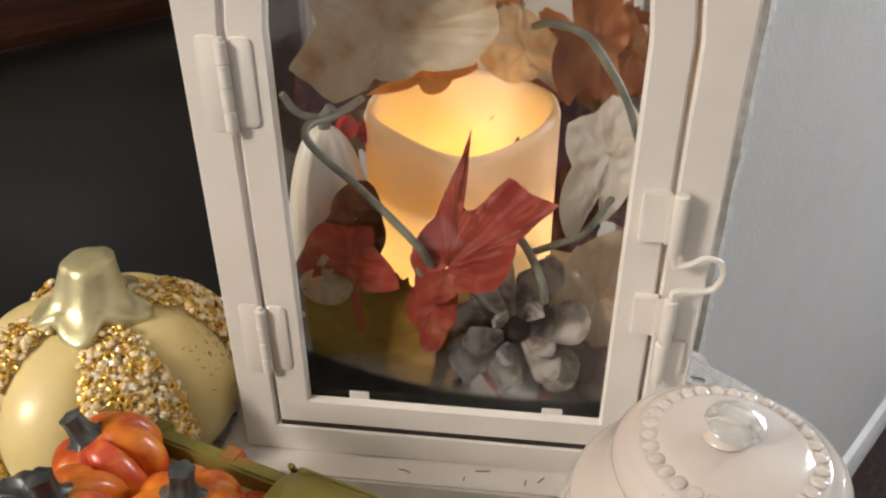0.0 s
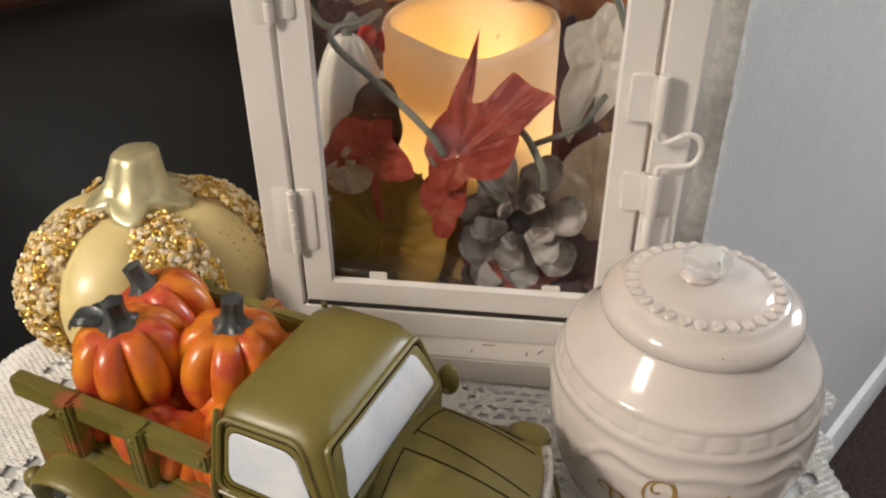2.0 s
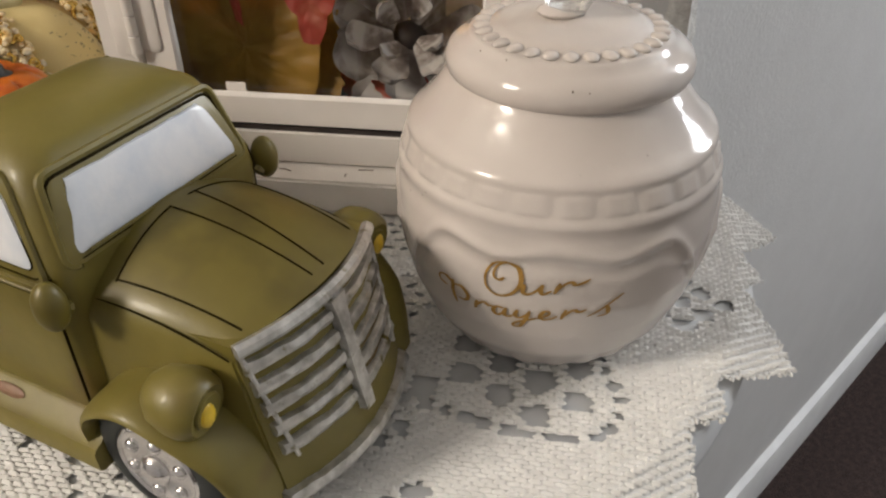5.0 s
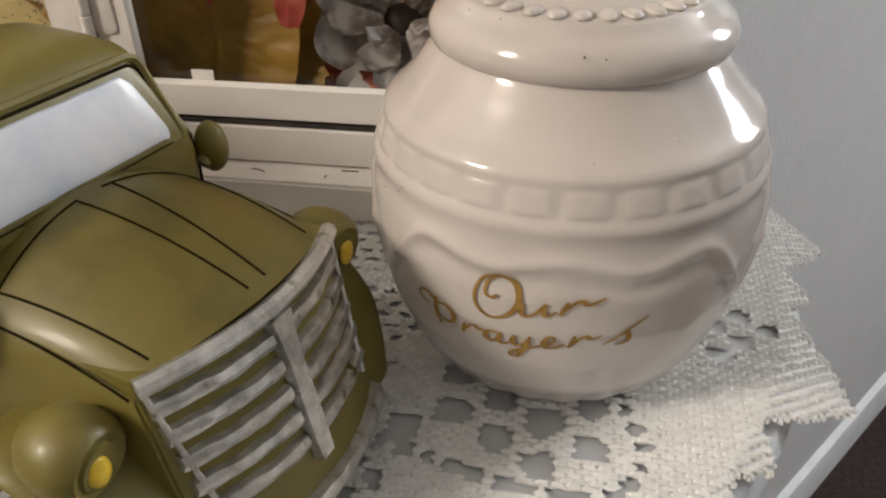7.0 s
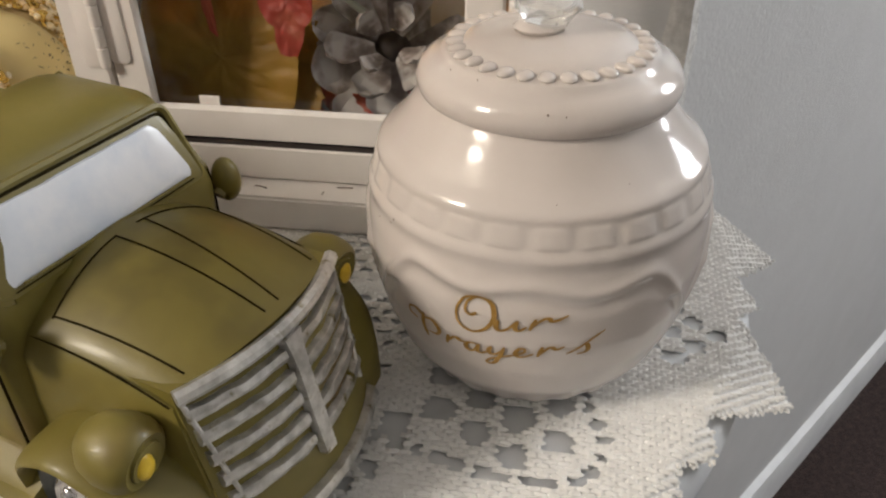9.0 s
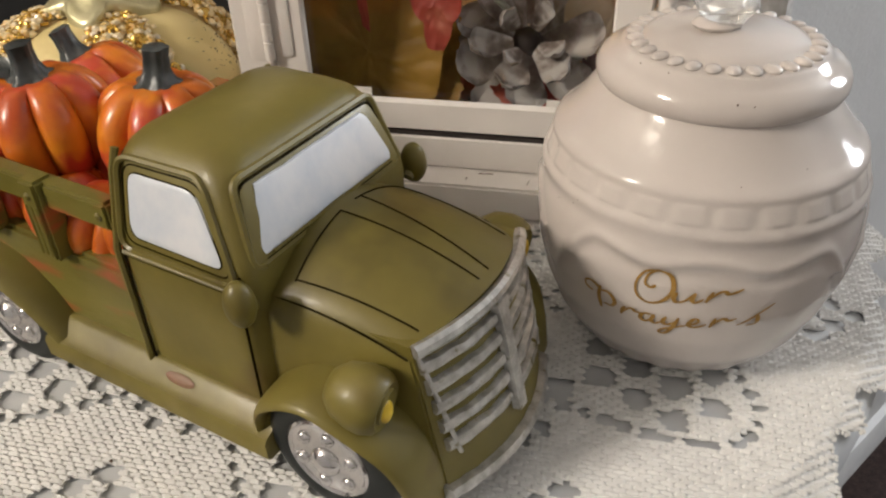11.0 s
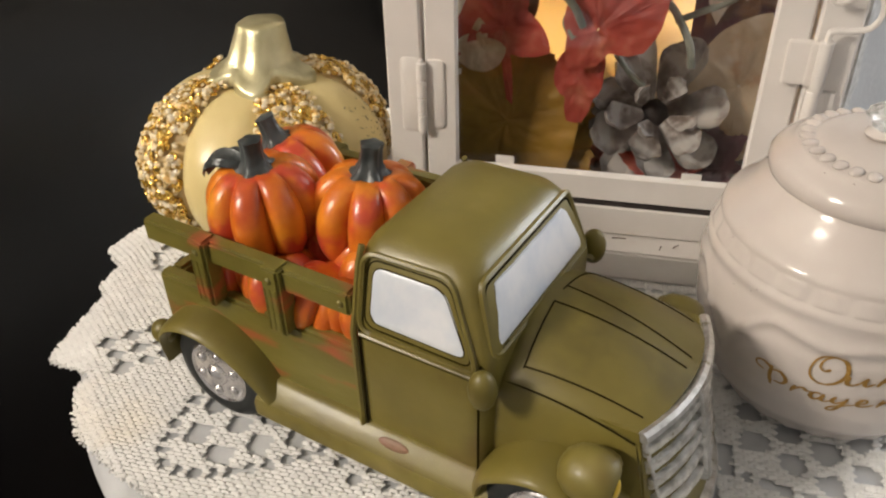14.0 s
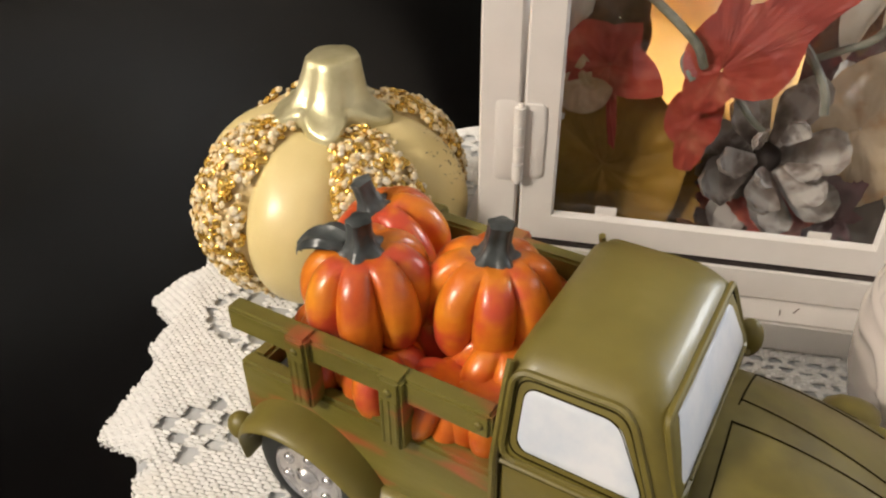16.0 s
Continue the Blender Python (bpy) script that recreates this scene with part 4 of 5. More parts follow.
        rings.append([(u - 0.003, v, 0.0092), (u + 0.0014, v, 0.0096 - w), (u + 0.0020, v, 0.0112), (u + 0.0012, v, 0.0132 + w), (u - 0.003, v, 0.0134)])
    loft(bm, rings)
    part("bumper", bm, M_SILVER, ob, "silver painted front bumper")

    # wings: a swollen arch over each wheel
    def wing(name, pts, top_w, s):
        """pts: outer arch as (u, z, half width out); the opening is left hollow below."""
        path = smooth_path([(u, z, w) for u, z, w in pts], 6)
        bm = bmesh.new()
        rings = []
        n = len(path)
        cu, cz = sum(p.x for p in path) / n, 0.014
        for p in path:
            u, z, w = p
            d = Vector((u - cu, z - cz)).normalized()
            ring = []
            for k in range(9):                                   # rounded outer skin from body to lip
                a = math.pi / 2 * k / 8
                v = 0.026 + (w - 0.026) * math.sin(a)
                inn = 0.0030 * (1 - math.cos(a)) ** 1.5
                ring.append((u - d.x * inn, s * v, z - d.y * inn))
            ring += [(u - d.x * 0.0036, s * (w - 0.0012), z - d.y * 0.0036), (u - d.x * 0.0030, s * 0.026, z - d.y * 0.0030)]
            rings.append(ring)
        loft(bm, rings)
        return part(name, bm, M_OLIVE, ob, sharp=60)

    for s in (-1, 1):
        wing("front_wing", ((0.0420, 0.0150, 0.0385), (0.0445, 0.0275, 0.0405), (0.0530, 0.0370, 0.0425), (0.0640, 0.0415, 0.0430), (0.0750, 0.0385, 0.0425), (0.0860, 0.0305, 0.0405), (0.0905, 0.0205, 0.0385), (0.0925, 0.0100, 0.0365)), 0, s)
        wing("rear_wing", ((-0.0770, 0.0170, 0.0400), (-0.0755, 0.0290, 0.0420), (-0.0690, 0.0375, 0.0435), (-0.0580, 0.0420, 0.0440), (-0.0455, 0.0400, 0.0435), (-0.0350, 0.0325, 0.0425), (-0.0275, 0.0225, 0.0410), (-0.0225, 0.0130, 0.0400)), 0, s)
        bm = bmesh.new()
        prof = [(0.030, 0.0120), (0.0398, 0.0120), (0.0408, 0.0128), (0.0410, 0.0180), (0.0402, 0.0194), (0.0380, 0.0202), (0.0352, 0.0236), (0.0340, 0.0246), (0.030, 0.0246)]
        loft(bm, [[(u, s * v, z) for v, z in prof] for u in (-0.034, 0.0, 0.049)])
        part("running_board", bm, M_OLIVE, ob)
        # headlamp pod and lens
        bm = bmesh.new()
        m = pose(0, 0, 0, 0, 8, s * -6)
        rings = []
        for du, r in ((-0.0115, 0.001), (-0.0104, 0.0044), (-0.0075, 0.0070), (-0.0030, 0.0083), (0.0005, 0.0084), (0.0030, 0.0076), (0.0042, 0.0062), (0.0038, 0.0046), (0.0046, 0.0044)):
            rings.append([m @ Vector((du, r * math.cos(2 * math.pi * i / 20), r * math.sin(2 * math.pi * i / 20))) * 0.94 + Vector((0.0785, s * 0.0345, 0.0425)) for i in range(20)])
        loft(bm, rings)
        lamp = part("headlamp", bm, M_OLIVE, ob)
        bm = bmesh.new()
        ellipsoid(bm, (0.0829, s * 0.0350, 0.0416), (0.0011, 0.0023, 0.0031), 14, 8)
        part("lens", bm, M_AMBER, lamp, "yellow painted headlamp lens")
        # mirror
        bm = bmesh.new()
        ellipsoid(bm, (0.0465, s * 0.0368, 0.0590), (0.0040, 0.0036, 0.0062), 16, 12)
        tube(bm, [(0.0465, s * 0.033, 0.0560), (0.0465, s * 0.0360, 0.0580)], 0.0018)
        part("mirror", bm, M_OLIVE, ob)
        bm = bmesh.new()
        ellipsoid(bm, (-0.0765, s * 0.0370, 0.0270), (0.0045, 0.0038, 0.0046), 14, 10)
        part("tail_lamp", bm, M_OLIVE, ob)
        # wheels
        for u in (-0.0515, 0.0665):
            R = 0.0203
            def turned(prof, seg):
                b = bmesh.new()
                rings = [[(u + r * math.cos(2 * math.pi * i / seg), s * y, R + r * math.sin(2 * math.pi * i / seg)) for i in range(seg)] for r, y in prof]
                loft(b, rings)
                return b
            wheel = part("wheel", turned([(0.010, 0.026), (0.0185, 0.0265), (0.0193, 0.0285), (0.0195, 0.0320), (0.0193, 0.0350), (0.0182, 0.0372), (0.0165, 0.0382), (0.0140, 0.0386), (0.0122, 0.0384), (0.0118, 0.0372), (0.001, 0.0370)], 40), M_RUBBER, ob, "dark rubber tyre")
            part("rim", turned([(0.0120, 0.0372), (0.0119, 0.0384), (0.0113, 0.0389), (0.0106, 0.0384), (0.0095, 0.0386), (0.0060, 0.0388), (0.0042, 0.0390), (0.0038, 0.0400), (0.0024, 0.0410), (0.0005, 0.0414)], 32), M_CHROME, wheel, "chrome painted rim")
            for k in range(6):
                a = radians(60 * k + 20)
                b = bmesh.new()
                ellipsoid(b, (u + 0.0078 * math.cos(a), s * 0.0386, R + 0.0078 * math.sin(a)), (0.0019, 0.0014, 0.0019), 10, 8)
                part("wheel_nut", b, M_CHROME, wheel)

    # windows: white paint in shallow frames
    def on_side(u, z, s, lift):
        zs = ((0.0600, 0.0340), (0.0640, 0.0332), (0.0680, 0.0322), (0.0760, 0.0302), (0.0820, 0.0286), (0.0848, 0.0268))
        h = 0.0344 if z < 0.06 else zs[-1][1]
        for (za, ha), (zb, hb) in zip(zs, zs[1:]):
            if za <= z <= zb:
                h = ha + (hb - ha) * (z - za) / (zb - za)
        return (u, s * (h + lift), z)

    def on_screen(v, z, lift):
        zs = ((0.0600, 0.0472), (0.0640, 0.0468), (0.0680, 0.0455), (0.0760, 0.0428), (0.0820, 0.0405), (0.0848, 0.0388))
        u = 0.0388
        for (za, ha), (zb, hb) in zip(zs, zs[1:]):
            if za <= z <= zb:
                u = ha + (hb - ha) * (z - za) / (zb - za)
        bend = 0.0010 * max(0, abs(v) - 0.0245) / 0.004
        return (u + lift - bend, v, z)

    def outline(corners, r, n=5):
        """Round the corners of a polygon."""
        out = []
        c = [Vector(p) for p in corners]
        for i, p in enumerate(c):
            a, b = c[i - 1], c[(i + 1) % len(c)]
            pa, pb = p + (a - p).normalized() * r, p + (b - p).normalized() * r
            for k in range(n + 1):
                t = k / n
                out.append((1 - t) ** 2 * pa + 2 * t * (1 - t) * p + t * t * pb)
        return out

    def pane(name, shape, put, lift, seed):
        """A painted panel that follows the cab's side: fan of rings from edge to middle."""
        cx = sum((p for p in shape), Vector((0, 0))) / len(shape)
        bm = bmesh.new()
        rings = []
        for k, (f, l) in enumerate(((1.0, -0.0004), (1.0, lift), (0.93, lift + 0.0003), (0.75, lift + 0.0003), (0.5, lift + 0.0003), (0.25, lift + 0.0003), (0.02, lift + 0.0003))):
            ring = []
            for i, p in enumerate(shape):
                w = 1 + (0.045 * noise.noise((p.x * 330, p.y * 330, seed)) if f > 0.95 else 0)
                if seed == 9 and f > 0.9 and p.y > 0.078:
                    w -= 0.10 + 0.12 * noise.noise((p.x * 130, 3, 0))
                q = cx + (p - cx) * f * w
                ring.append(put(q.x, q.y, l))
            rings.append(ring)
        loft(bm, rings, cap0=False)
        return part(name, bm, M_WINPAINT, cab, "white painted window")

    side = outline([(0.0098, 0.0640), (0.0097, 0.0800), (0.0310, 0.0800), (0.0402, 0.0635)], 0.0035)
    for s in (-1, 1):
        pane("side_window", side, lambda x, z, l, s=s: on_side(x, z, s, l), 0.0002, 3)
    screen = outline([(-0.0280, 0.0655), (-0.0248, 0.0806), *((-0.0248 + 0.0496 * k / 10, 0.0806) for k in range(1, 10)), (0.0248, 0.0806), (0.0280, 0.0655)], 0.0022)
    pane("windscreen", screen, lambda v, z, l: on_screen(v, z, l), 0.0002, 9)

    # incised lines: window frames, doors, bonnet panels
    def line(pts, r, name="seam", mat=M_GROOVE, parent=None):
        return part(name, tube(bmesh.new(), pts, r, 6), mat, parent or cab)

    for s in (-1, 1):
        fr = outline([(0.0080, 0.0622), (0.0078, 0.0816), (0.0325, 0.0820), (0.0422, 0.0616)], 0.004)
        line([on_side(p.x, p.y, s, 0.0) for p in fr + [fr[0]]], 0.00024)
        line([on_side(p.x, p.y, s, 0.0001) for p in side + [side[0]]], 0.00022, "window_frame", M_GROOVE)
        fr = outline([(0.0066, 0.0606), (0.0064, 0.0830), (0.0333, 0.0834), (0.0440, 0.0602)], 0.004)
        line([on_side(p.x, min(p.y, 0.0845), s, 0.0004) for p in fr + [fr[0]]], 0.0009, "window_frame", M_OLIVE)
        line([on_side(0.0065, z, s, -0.0001) for z in np.linspace(0.0630, 0.0215, 9)], 0.00036)
        line([on_side(0.0440, z, s, -0.0001) for z in np.linspace(0.0630, 0.0215, 9)], 0.00036)
        line([on_side(0.0050, z, s, 0.0003) for z in np.linspace(0.0842, 0.0205, 14)], 0.0010, "pillar", M_OLIVE)
        line([on_side(u, 0.0592, s, 0.0001) for u in np.linspace(0.0068, 0.0440, 9)], 0.0007, "moulding", M_OLIVE)
        line([on_side(u, 0.0580, s, -0.0001) for u in np.linspace(0.0068, 0.0440, 9)], 0.0003)
        for v0, u0, u1 in ((0.0042 + s * 0.0010, 0.0505, 0.0880), (0.0235, 0.0515, 0.0835)):
            line([(u, s * (v0 - (0.0026 if v0 > 0.01 else 0.0020) * (u - 0.05) / 0.04), hood_z(u, v0 - (0.0026 if v0 > 0.01 else 0.0020) * (u - 0.05) / 0.04) + 0.00005) for u in np.linspace(u0, u1, 12)], 0.00024, parent=bonnet)
        line([(0.0505 + 0.0010 * (v / 0.02), s * v, hood_z(0.0505, v) + 0.00005) for v in np.linspace(0.0030, 0.0238, 9)], 0.00024, parent=bonnet)
        line([(u, s * 0.0272, hood_z(u, 0.0272) - 0.0006) for u in np.linspace(0.0480, 0.0840, 12)], 0.00024, parent=bonnet)
    sc = outline([(-0.0288, 0.0646), (-0.0256, 0.0818), (0.0256, 0.0818), (0.0288, 0.0646)], 0.003)
    line([on_screen(p.x, p.y, 0.0) for p in sc + [sc[0]]], 0.0004)
    sc2 = outline([(-0.0300, 0.0636), (-0.0264, 0.0832), (0.0264, 0.0832), (0.0300, 0.0636)], 0.003)
    line([on_screen(p.x, p.y, 0.0003) for p in sc2 + [sc2[0]]], 0.0010, "window_frame", M_OLIVE)
    line([on_screen(v, 0.0660 + 0 * v, 0.0010) for v in np.linspace(-0.024, 0.024, 9)], 0.0004, "sill", M_OLIVE)

    for name, at, size, turn, mat, label in (("paint_patch", (0.0170, -0.0367, 0.0222), (0.0052, 0.0003, 0.0016), (-38, 0, 0), M_PATCH, "faded pink paint patch"), ("paint_patch", (0.0240, -0.0235, 0.0864), (0.0022, 0.0008, 0.0003), (24, 0, 5), M_STEM, "small dark paint spot")):
        bm = bmesh.new()
        ellipsoid(bm, at, size, 16, 8, Euler([radians(a) for a in turn]).to_matrix().to_4x4())
        part(name, bm, mat, cab, label)

    # stake sides: rail on two posts
    for s in (-1, 1):
        v0, v1 = sorted((s * 0.0290, s * 0.0345))
        stake = part("rail", boxes((-0.0755, 0.0040, v0, v1, 0.0635, 0.0715), bevel=0.0009), M_OLIVEWORN, ob)
        for u in (-0.0510, -0.0225):
            w0, w1 = sorted((s * 0.0300, s * 0.0368))
            bm = boxes((u - 0.0034, u + 0.0034, w0, w1, 0.0480, 0.0722), bevel=0.0009)
            ellipsoid(bm, (u, s * 0.0368, 0.0680), (0.0012, 0.0008, 0.0012), 8, 6)
            for k in range(3):
                tube(bm, [(u - 0.0020 + 0.002 * k, s * 0.0368, z) for z in (0.0500, 0.0570, 0.0650)], 0.00035, 5)
            part("stake", bm, M_OLIVEWORN, stake)
        bm = bmesh.new()
        ellipsoid(bm, (0.0010, s * 0.0346, 0.0675), (0.0012, 0.0008, 0.0012), 8, 6)
        part("peg", bm, M_OLIVE, stake)
    part("load_floor", boxes((-0.0700, -0.0640, -0.0260, 0.0260, 0.0420, 0.0450), bevel=0.0008), M_STEM, ob)

    # the load
    little_pumpkin(ob, (-0.0455, -0.0105, 0.0720), 0.0190, (4, -3, 0), 1)
    little_pumpkin(ob, (-0.0170, 0.0055, 0.0690), 0.0195, (0, 3, 40), 2)
    little_pumpkin(ob, (-0.0560, 0.0160, 0.0680), 0.0180, (6, -22, 10), 3)
    for k, (u, v, z, r) in enumerate(((-0.052, -0.018, 0.0520, 0.0125), (-0.035, -0.019, 0.0520, 0.0130), (-0.018, -0.020, 0.0520, 0.0125), (-0.004, -0.018, 0.0530, 0.0120), (-0.030, 0.006, 0.0560, 0.0160), (-0.061, 0.000, 0.0520, 0.0125),
                                      (-0.008, 0.018, 0.0560, 0.0150), (-0.034, 0.020, 0.0550, 0.0140), (-0.008, -0.005, 0.0560, 0.0140), (-0.058, -0.012, 0.0540, 0.0120))):
        little_pumpkin(ob, (u, v, z), r, (random.Random(k).uniform(-15, 15), random.Random(k + 50).uniform(-15, 15), 40 * k), 10 + k, stem=False, ribs=7)
    # painted leaf drooping from the first stem
    bm = bmesh.new()
    rings = []
    for k in range(9):
        t = k / 8
        u, z = -0.0500 - 0.0170 * t, 0.0895 + 0.0030 * math.sin(t * 2.2) - 0.0105 * t * t
        w = 0.0062 * math.sin(math.pi * min(1, 0.12 + 0.86 * t)) ** 0.7
        rings.append([(u, -0.0120 - 0.001 * t + w * x, z - 0.0022 * abs(x) + 0.0006 * math.cos(x * 9)) for x in np.linspace(-1, 1, 9)] + [(u, -0.0120 - 0.001 * t + w * x, z - 0.0022 * abs(x) - 0.0012) for x in np.linspace(1, -1, 9)])
    loft(bm, rings)
    part("leaf", bm, M_STEM, ob, "dark grey painted leaf")
    return ob


truck()


# ---------------------------------------------------------------- what the lantern holds
LANT = pose(0.003, 0.2297, 0.0038, 0, 0, -7.0)


def leaf_material(name, stops, rough=0.5, sheen=0.12):
    """A printed fabric leaf: mottled colour, a little light shining through."""
    m, nt, b = nodes_of(name)
    vec = coords(nt)
    col = ramp_of(nt, noise_of(nt, vec, 55, 5.0), stops)
    nt.links.new(col, b.inputs["Base Color"])
    b.inputs["Roughness"].default_value = rough
    bump_of(nt, b, noise_of(nt, vec, 190, 4.0), 0.35, 0.001)
    tr, mix = nt.nodes.new("ShaderNodeBsdfTranslucent"), nt.nodes.new("ShaderNodeMixShader")
    nt.links.new(col, tr.inputs[0])
    mix.inputs[0].default_value = 0.25
    nt.links.new(b.outputs[0], mix.inputs[1])
    nt.links.new(tr.outputs[0], mix.inputs[2])
    nt.links.new(mix.outputs[0], nt.nodes["Material Output"].inputs[0])
    return m


M_RED = leaf_material("red_leaf", [(0.30, (0.30, 0.030, 0.022)), (0.55, (0.44, 0.070, 0.045)), (0.75, (0.55, 0.20, 0.12))])
M_TAN = leaf_material("tan_cream_leaf", [(0.30, (0.42, 0.19, 0.06)), (0.46, (0.54, 0.41, 0.26)), (0.75, (0.70, 0.60, 0.46))])
M_OLIVELEAF = leaf_material("olive_brown_leaf", [(0.30, (0.22, 0.115, 0.014)), (0.60, (0.38, 0.215, 0.030)), (0.80, (0.48, 0.27, 0.06))])
M_RUST = leaf_material("rust_orange_leaf", [(0.30, (0.26, 0.06, 0.015)), (0.55, (0.50, 0.18, 0.04)), (0.75, (0.62, 0.42, 0.22))])
# candle glow on a leaf's underside, painted as bright amber base colour
M_CANDLELITLEAF = leaf_material("candlelit_amber_leaf", [(0.30, (0.90, 0.34, 0.02)), (0.70, (0.92, 0.48, 0.06))])
M_DARKLEAF = leaf_material("dark_maroon_leaf", [(0.30, (0.04, 0.008, 0.016)), (0.70, (0.12, 0.02, 0.035))])
M_BROWNLEAF = leaf_material("dark_brown_leaf", [(0.30, (0.075, 0.025, 0.010)), (0.70, (0.16, 0.065, 0.025))])
M_PEARL = leaf_material("pearly_white_leaf", [(0.30, (0.60, 0.52, 0.42)), (0.60, (0.78, 0.74, 0.67)), (0.85, (0.84, 0.70, 0.56))], 0.28)
M_GOURD = material("cream_white_gourd", [(0.3, (0.66, 0.60, 0.50)), (0.7, (0.80, 0.75, 0.66))], 40, 0.35, bump=0.2, bscale=120, bdist=0.0008)
M_VINE = material("grey_green_vine", [(0.3, (0.12, 0.12, 0.09)), (0.7, (0.24, 0.24, 0.19))], 200, 0.55, bump=0.2)
M_CONE = material("weathered_pine_cone", [(0.3, (0.07, 0.052, 0.042)), (0.48, (0.20, 0.165, 0.145)), (0.64, (0.46, 0.43, 0.40))], 120, 0.6, bump=0.3, bscale=300, bdist=0.0006)
M_CONE.node_tree.nodes["Principled BSDF"].inputs["Specular IOR Level"].default_value = 0.3
M_BERRY = material("red_berry", [(0.3, (0.45, 0.02, 0.015)), (0.7, (0.6, 0.04, 0.02))], 120, 0.2)


def candle():
    m, nt, b = nodes_of("candle_wax")
    b.inputs["Base Color"].default_value, b.inputs["Roughness"].default_value = (0.92, 0.84, 0.67, 1), 0.42
    bump_of(nt, b, noise_of(nt, coords(nt), 60), 0.12, 0.002)
    tr, mix = nt.nodes.new("ShaderNodeBsdfTranslucent"), nt.nodes.new("ShaderNodeMixShader")
    tr.inputs[0].default_value = (1.0, 0.80, 0.47, 1)
    mix.inputs[0].default_value = 0.38
    nt.links.new(b.outputs[0], mix.inputs[1])
    nt.links.new(tr.outputs[0], mix.inputs[2])
    nt.links.new(mix.outputs[0], nt.nodes["Material Output"].inputs[0])
    ob = thing("pillar_candle", "glowing ivory wax pillar candle with a wavy rim", "candle", LANT @ pose(-0.0055, 0.0870, 0.0151))
    bm = bmesh.new()
    n, R = 64, 0.0412
    rim = lambda a: 0.1165 + 0.0012 * math.sin(a) + 0.0010 * math.cos(3 * a) - 0.0058 * math.exp(-((a - 4.80) / 0.55) ** 2)
    rows = [(R - 0.002, 0.0, 0), (R, 0.002, 0), (R, 0.03, 0), (R, 0.06, 0), (R, 0.09, 0), (R, -0.004, 1), (R - 0.0012, -0.0006, 1), (R - 0.0028, 0.0, 1), (R - 0.0042, -0.0016, 1), (R - 0.0050, -0.006, 1), (R - 0.0062, 0.0800, 0), (R - 0.0100, 0.0735, 0), (0.012, 0.0718, 0), (0.001, 0.0716, 0)]
    loft(bm, [[(r * math.cos(2 * math.pi * i / n), r * math.sin(2 * math.pi * i / n), z + (rim(2 * math.pi * i / n) if w else 0)) for i in range(n)] for r, z, w in rows], cap0=False)
    part("wax_body", bm, m, ob, sharp=70)
    lamp = bpy.data.lights.new("candle_led", "POINT")
    lamp.energy, lamp.color, lamp.shadow_soft_size = 0.17, (1.0, 0.74, 0.36), 0.006
    lo = new("candle_led", lamp)
    lo.matrix_world = LANT @ pose(-0.0055, 0.0870, 0.0151 + 0.044)
    lamp2 = bpy.data.lights.new("candle_flicker", "POINT")
    lamp2.energy, lamp2.color, lamp2.shadow_soft_size = 0.055, (1.0, 0.55, 0.13), 0.003
    lo = new("candle_flicker", lamp2)
    lo.matrix_world = LANT @ pose(-0.0055, 0.0870, 0.0151 + 0.0840)


candle()


# lobes of the leaves that are folded or torn: direction in degrees, length in centimetres
FOLDED = ((-149, 1.91), (-105, 1.21), (-52, 1.54), (-14, 2.0), (-3, 2.9), (5, 4.0), (8, 5.3), (10, 3.9), (14, 2.3), (24, 2.6), (31, 4.21), (42, 4.22), (55, 4.82), (58, 3.87), (65, 2.82), (86, 2.39), (113, 1.99), (151, 1.01))
SMALL = ((-169, 1.84), (-148, 0.93), (-77, 1.0), (-38, 1.2), (33, 1.58), (81, 1.01), (140, 1.03), (172, 1.88))
FLAP = ((-134, 1.18), (-73, 1.07), (-39, 1.82), (0, 1.01), (66, 1.54), (90, 1.34), (137, 1.29), (180, 1.07))
SPLIT = ((-155, 1.74), (-124, 2.28), (-106, 2.28), (-74, 1.77), (-36, 1.84), (0, 1.36), (33, 1.77), (57, 1.16), (115, 2.19), (162, 1.16), (171, 3.27), (175, 3.01), (180, 1.17))
WEDGE = ((-172, 1.75), (-140, 2.27), (-81, 0.98), (16, 1.58), (83, 1.03), (151, 1.74))
TIP = ((-151, 1.26), (-59, 0.62), (26, 0.88), (90, 0.58), (180, 1.11))
BROAD = ((-166, 1.58), (-162, 2.03), (-143, 3.09), (-125, 3.16), (-111, 3.54), (-96, 2.68), (-83, 2.32), (-68, 2.80), (-52, 2.88), (5, 2.53), (48, 3.05), (72, 3.93), (86, 3.92), (106, 3.22), (133, 1.73))
FOLD = ((-128, 1.68), (-103, 1.90), (-48, 1.56), (-17, 2.09), (1, 1.79), (40, 1.44), (104, 1.73), (135, 2.52), (149, 1.34))
HANG = ((-166, 1.71), (-159, 2.72), (-60, 1.16), (-28, 2.19), (16, 2.06), (37, 1.28), (131, 0.89), (153, 1.81), (175, 0.82), (176, 2.28))
PALE = ((-177, 2.90), (-171, 1.74), (-167, 2.39), (-163, 4.05), (-106, 1.49), (-54, 2.11), (-23, 1.75), (-3, 2.28), (14, 2.16), (82, 1.23), (151, 1.76))
MAROON = ((-174, 3.48), (-10, 4.29), (-6, 2.70), (31, 0.99), (110, 1.44), (174, 2.26))
GROUND = ((-179, 3.28), (-139, 4.29), (-100, 2.90), (-53, 3.49), (-32, 3.44), (1, 3.31), (24, 3.47), (62, 3.19), (100, 3.12), (137, 3.49))
VEIL = ((-152, 2.23), (-64, 2.07), (-15, 2.62), (16, 3.24), (75, 1.43), (153, 3.23), (175, 3.56))
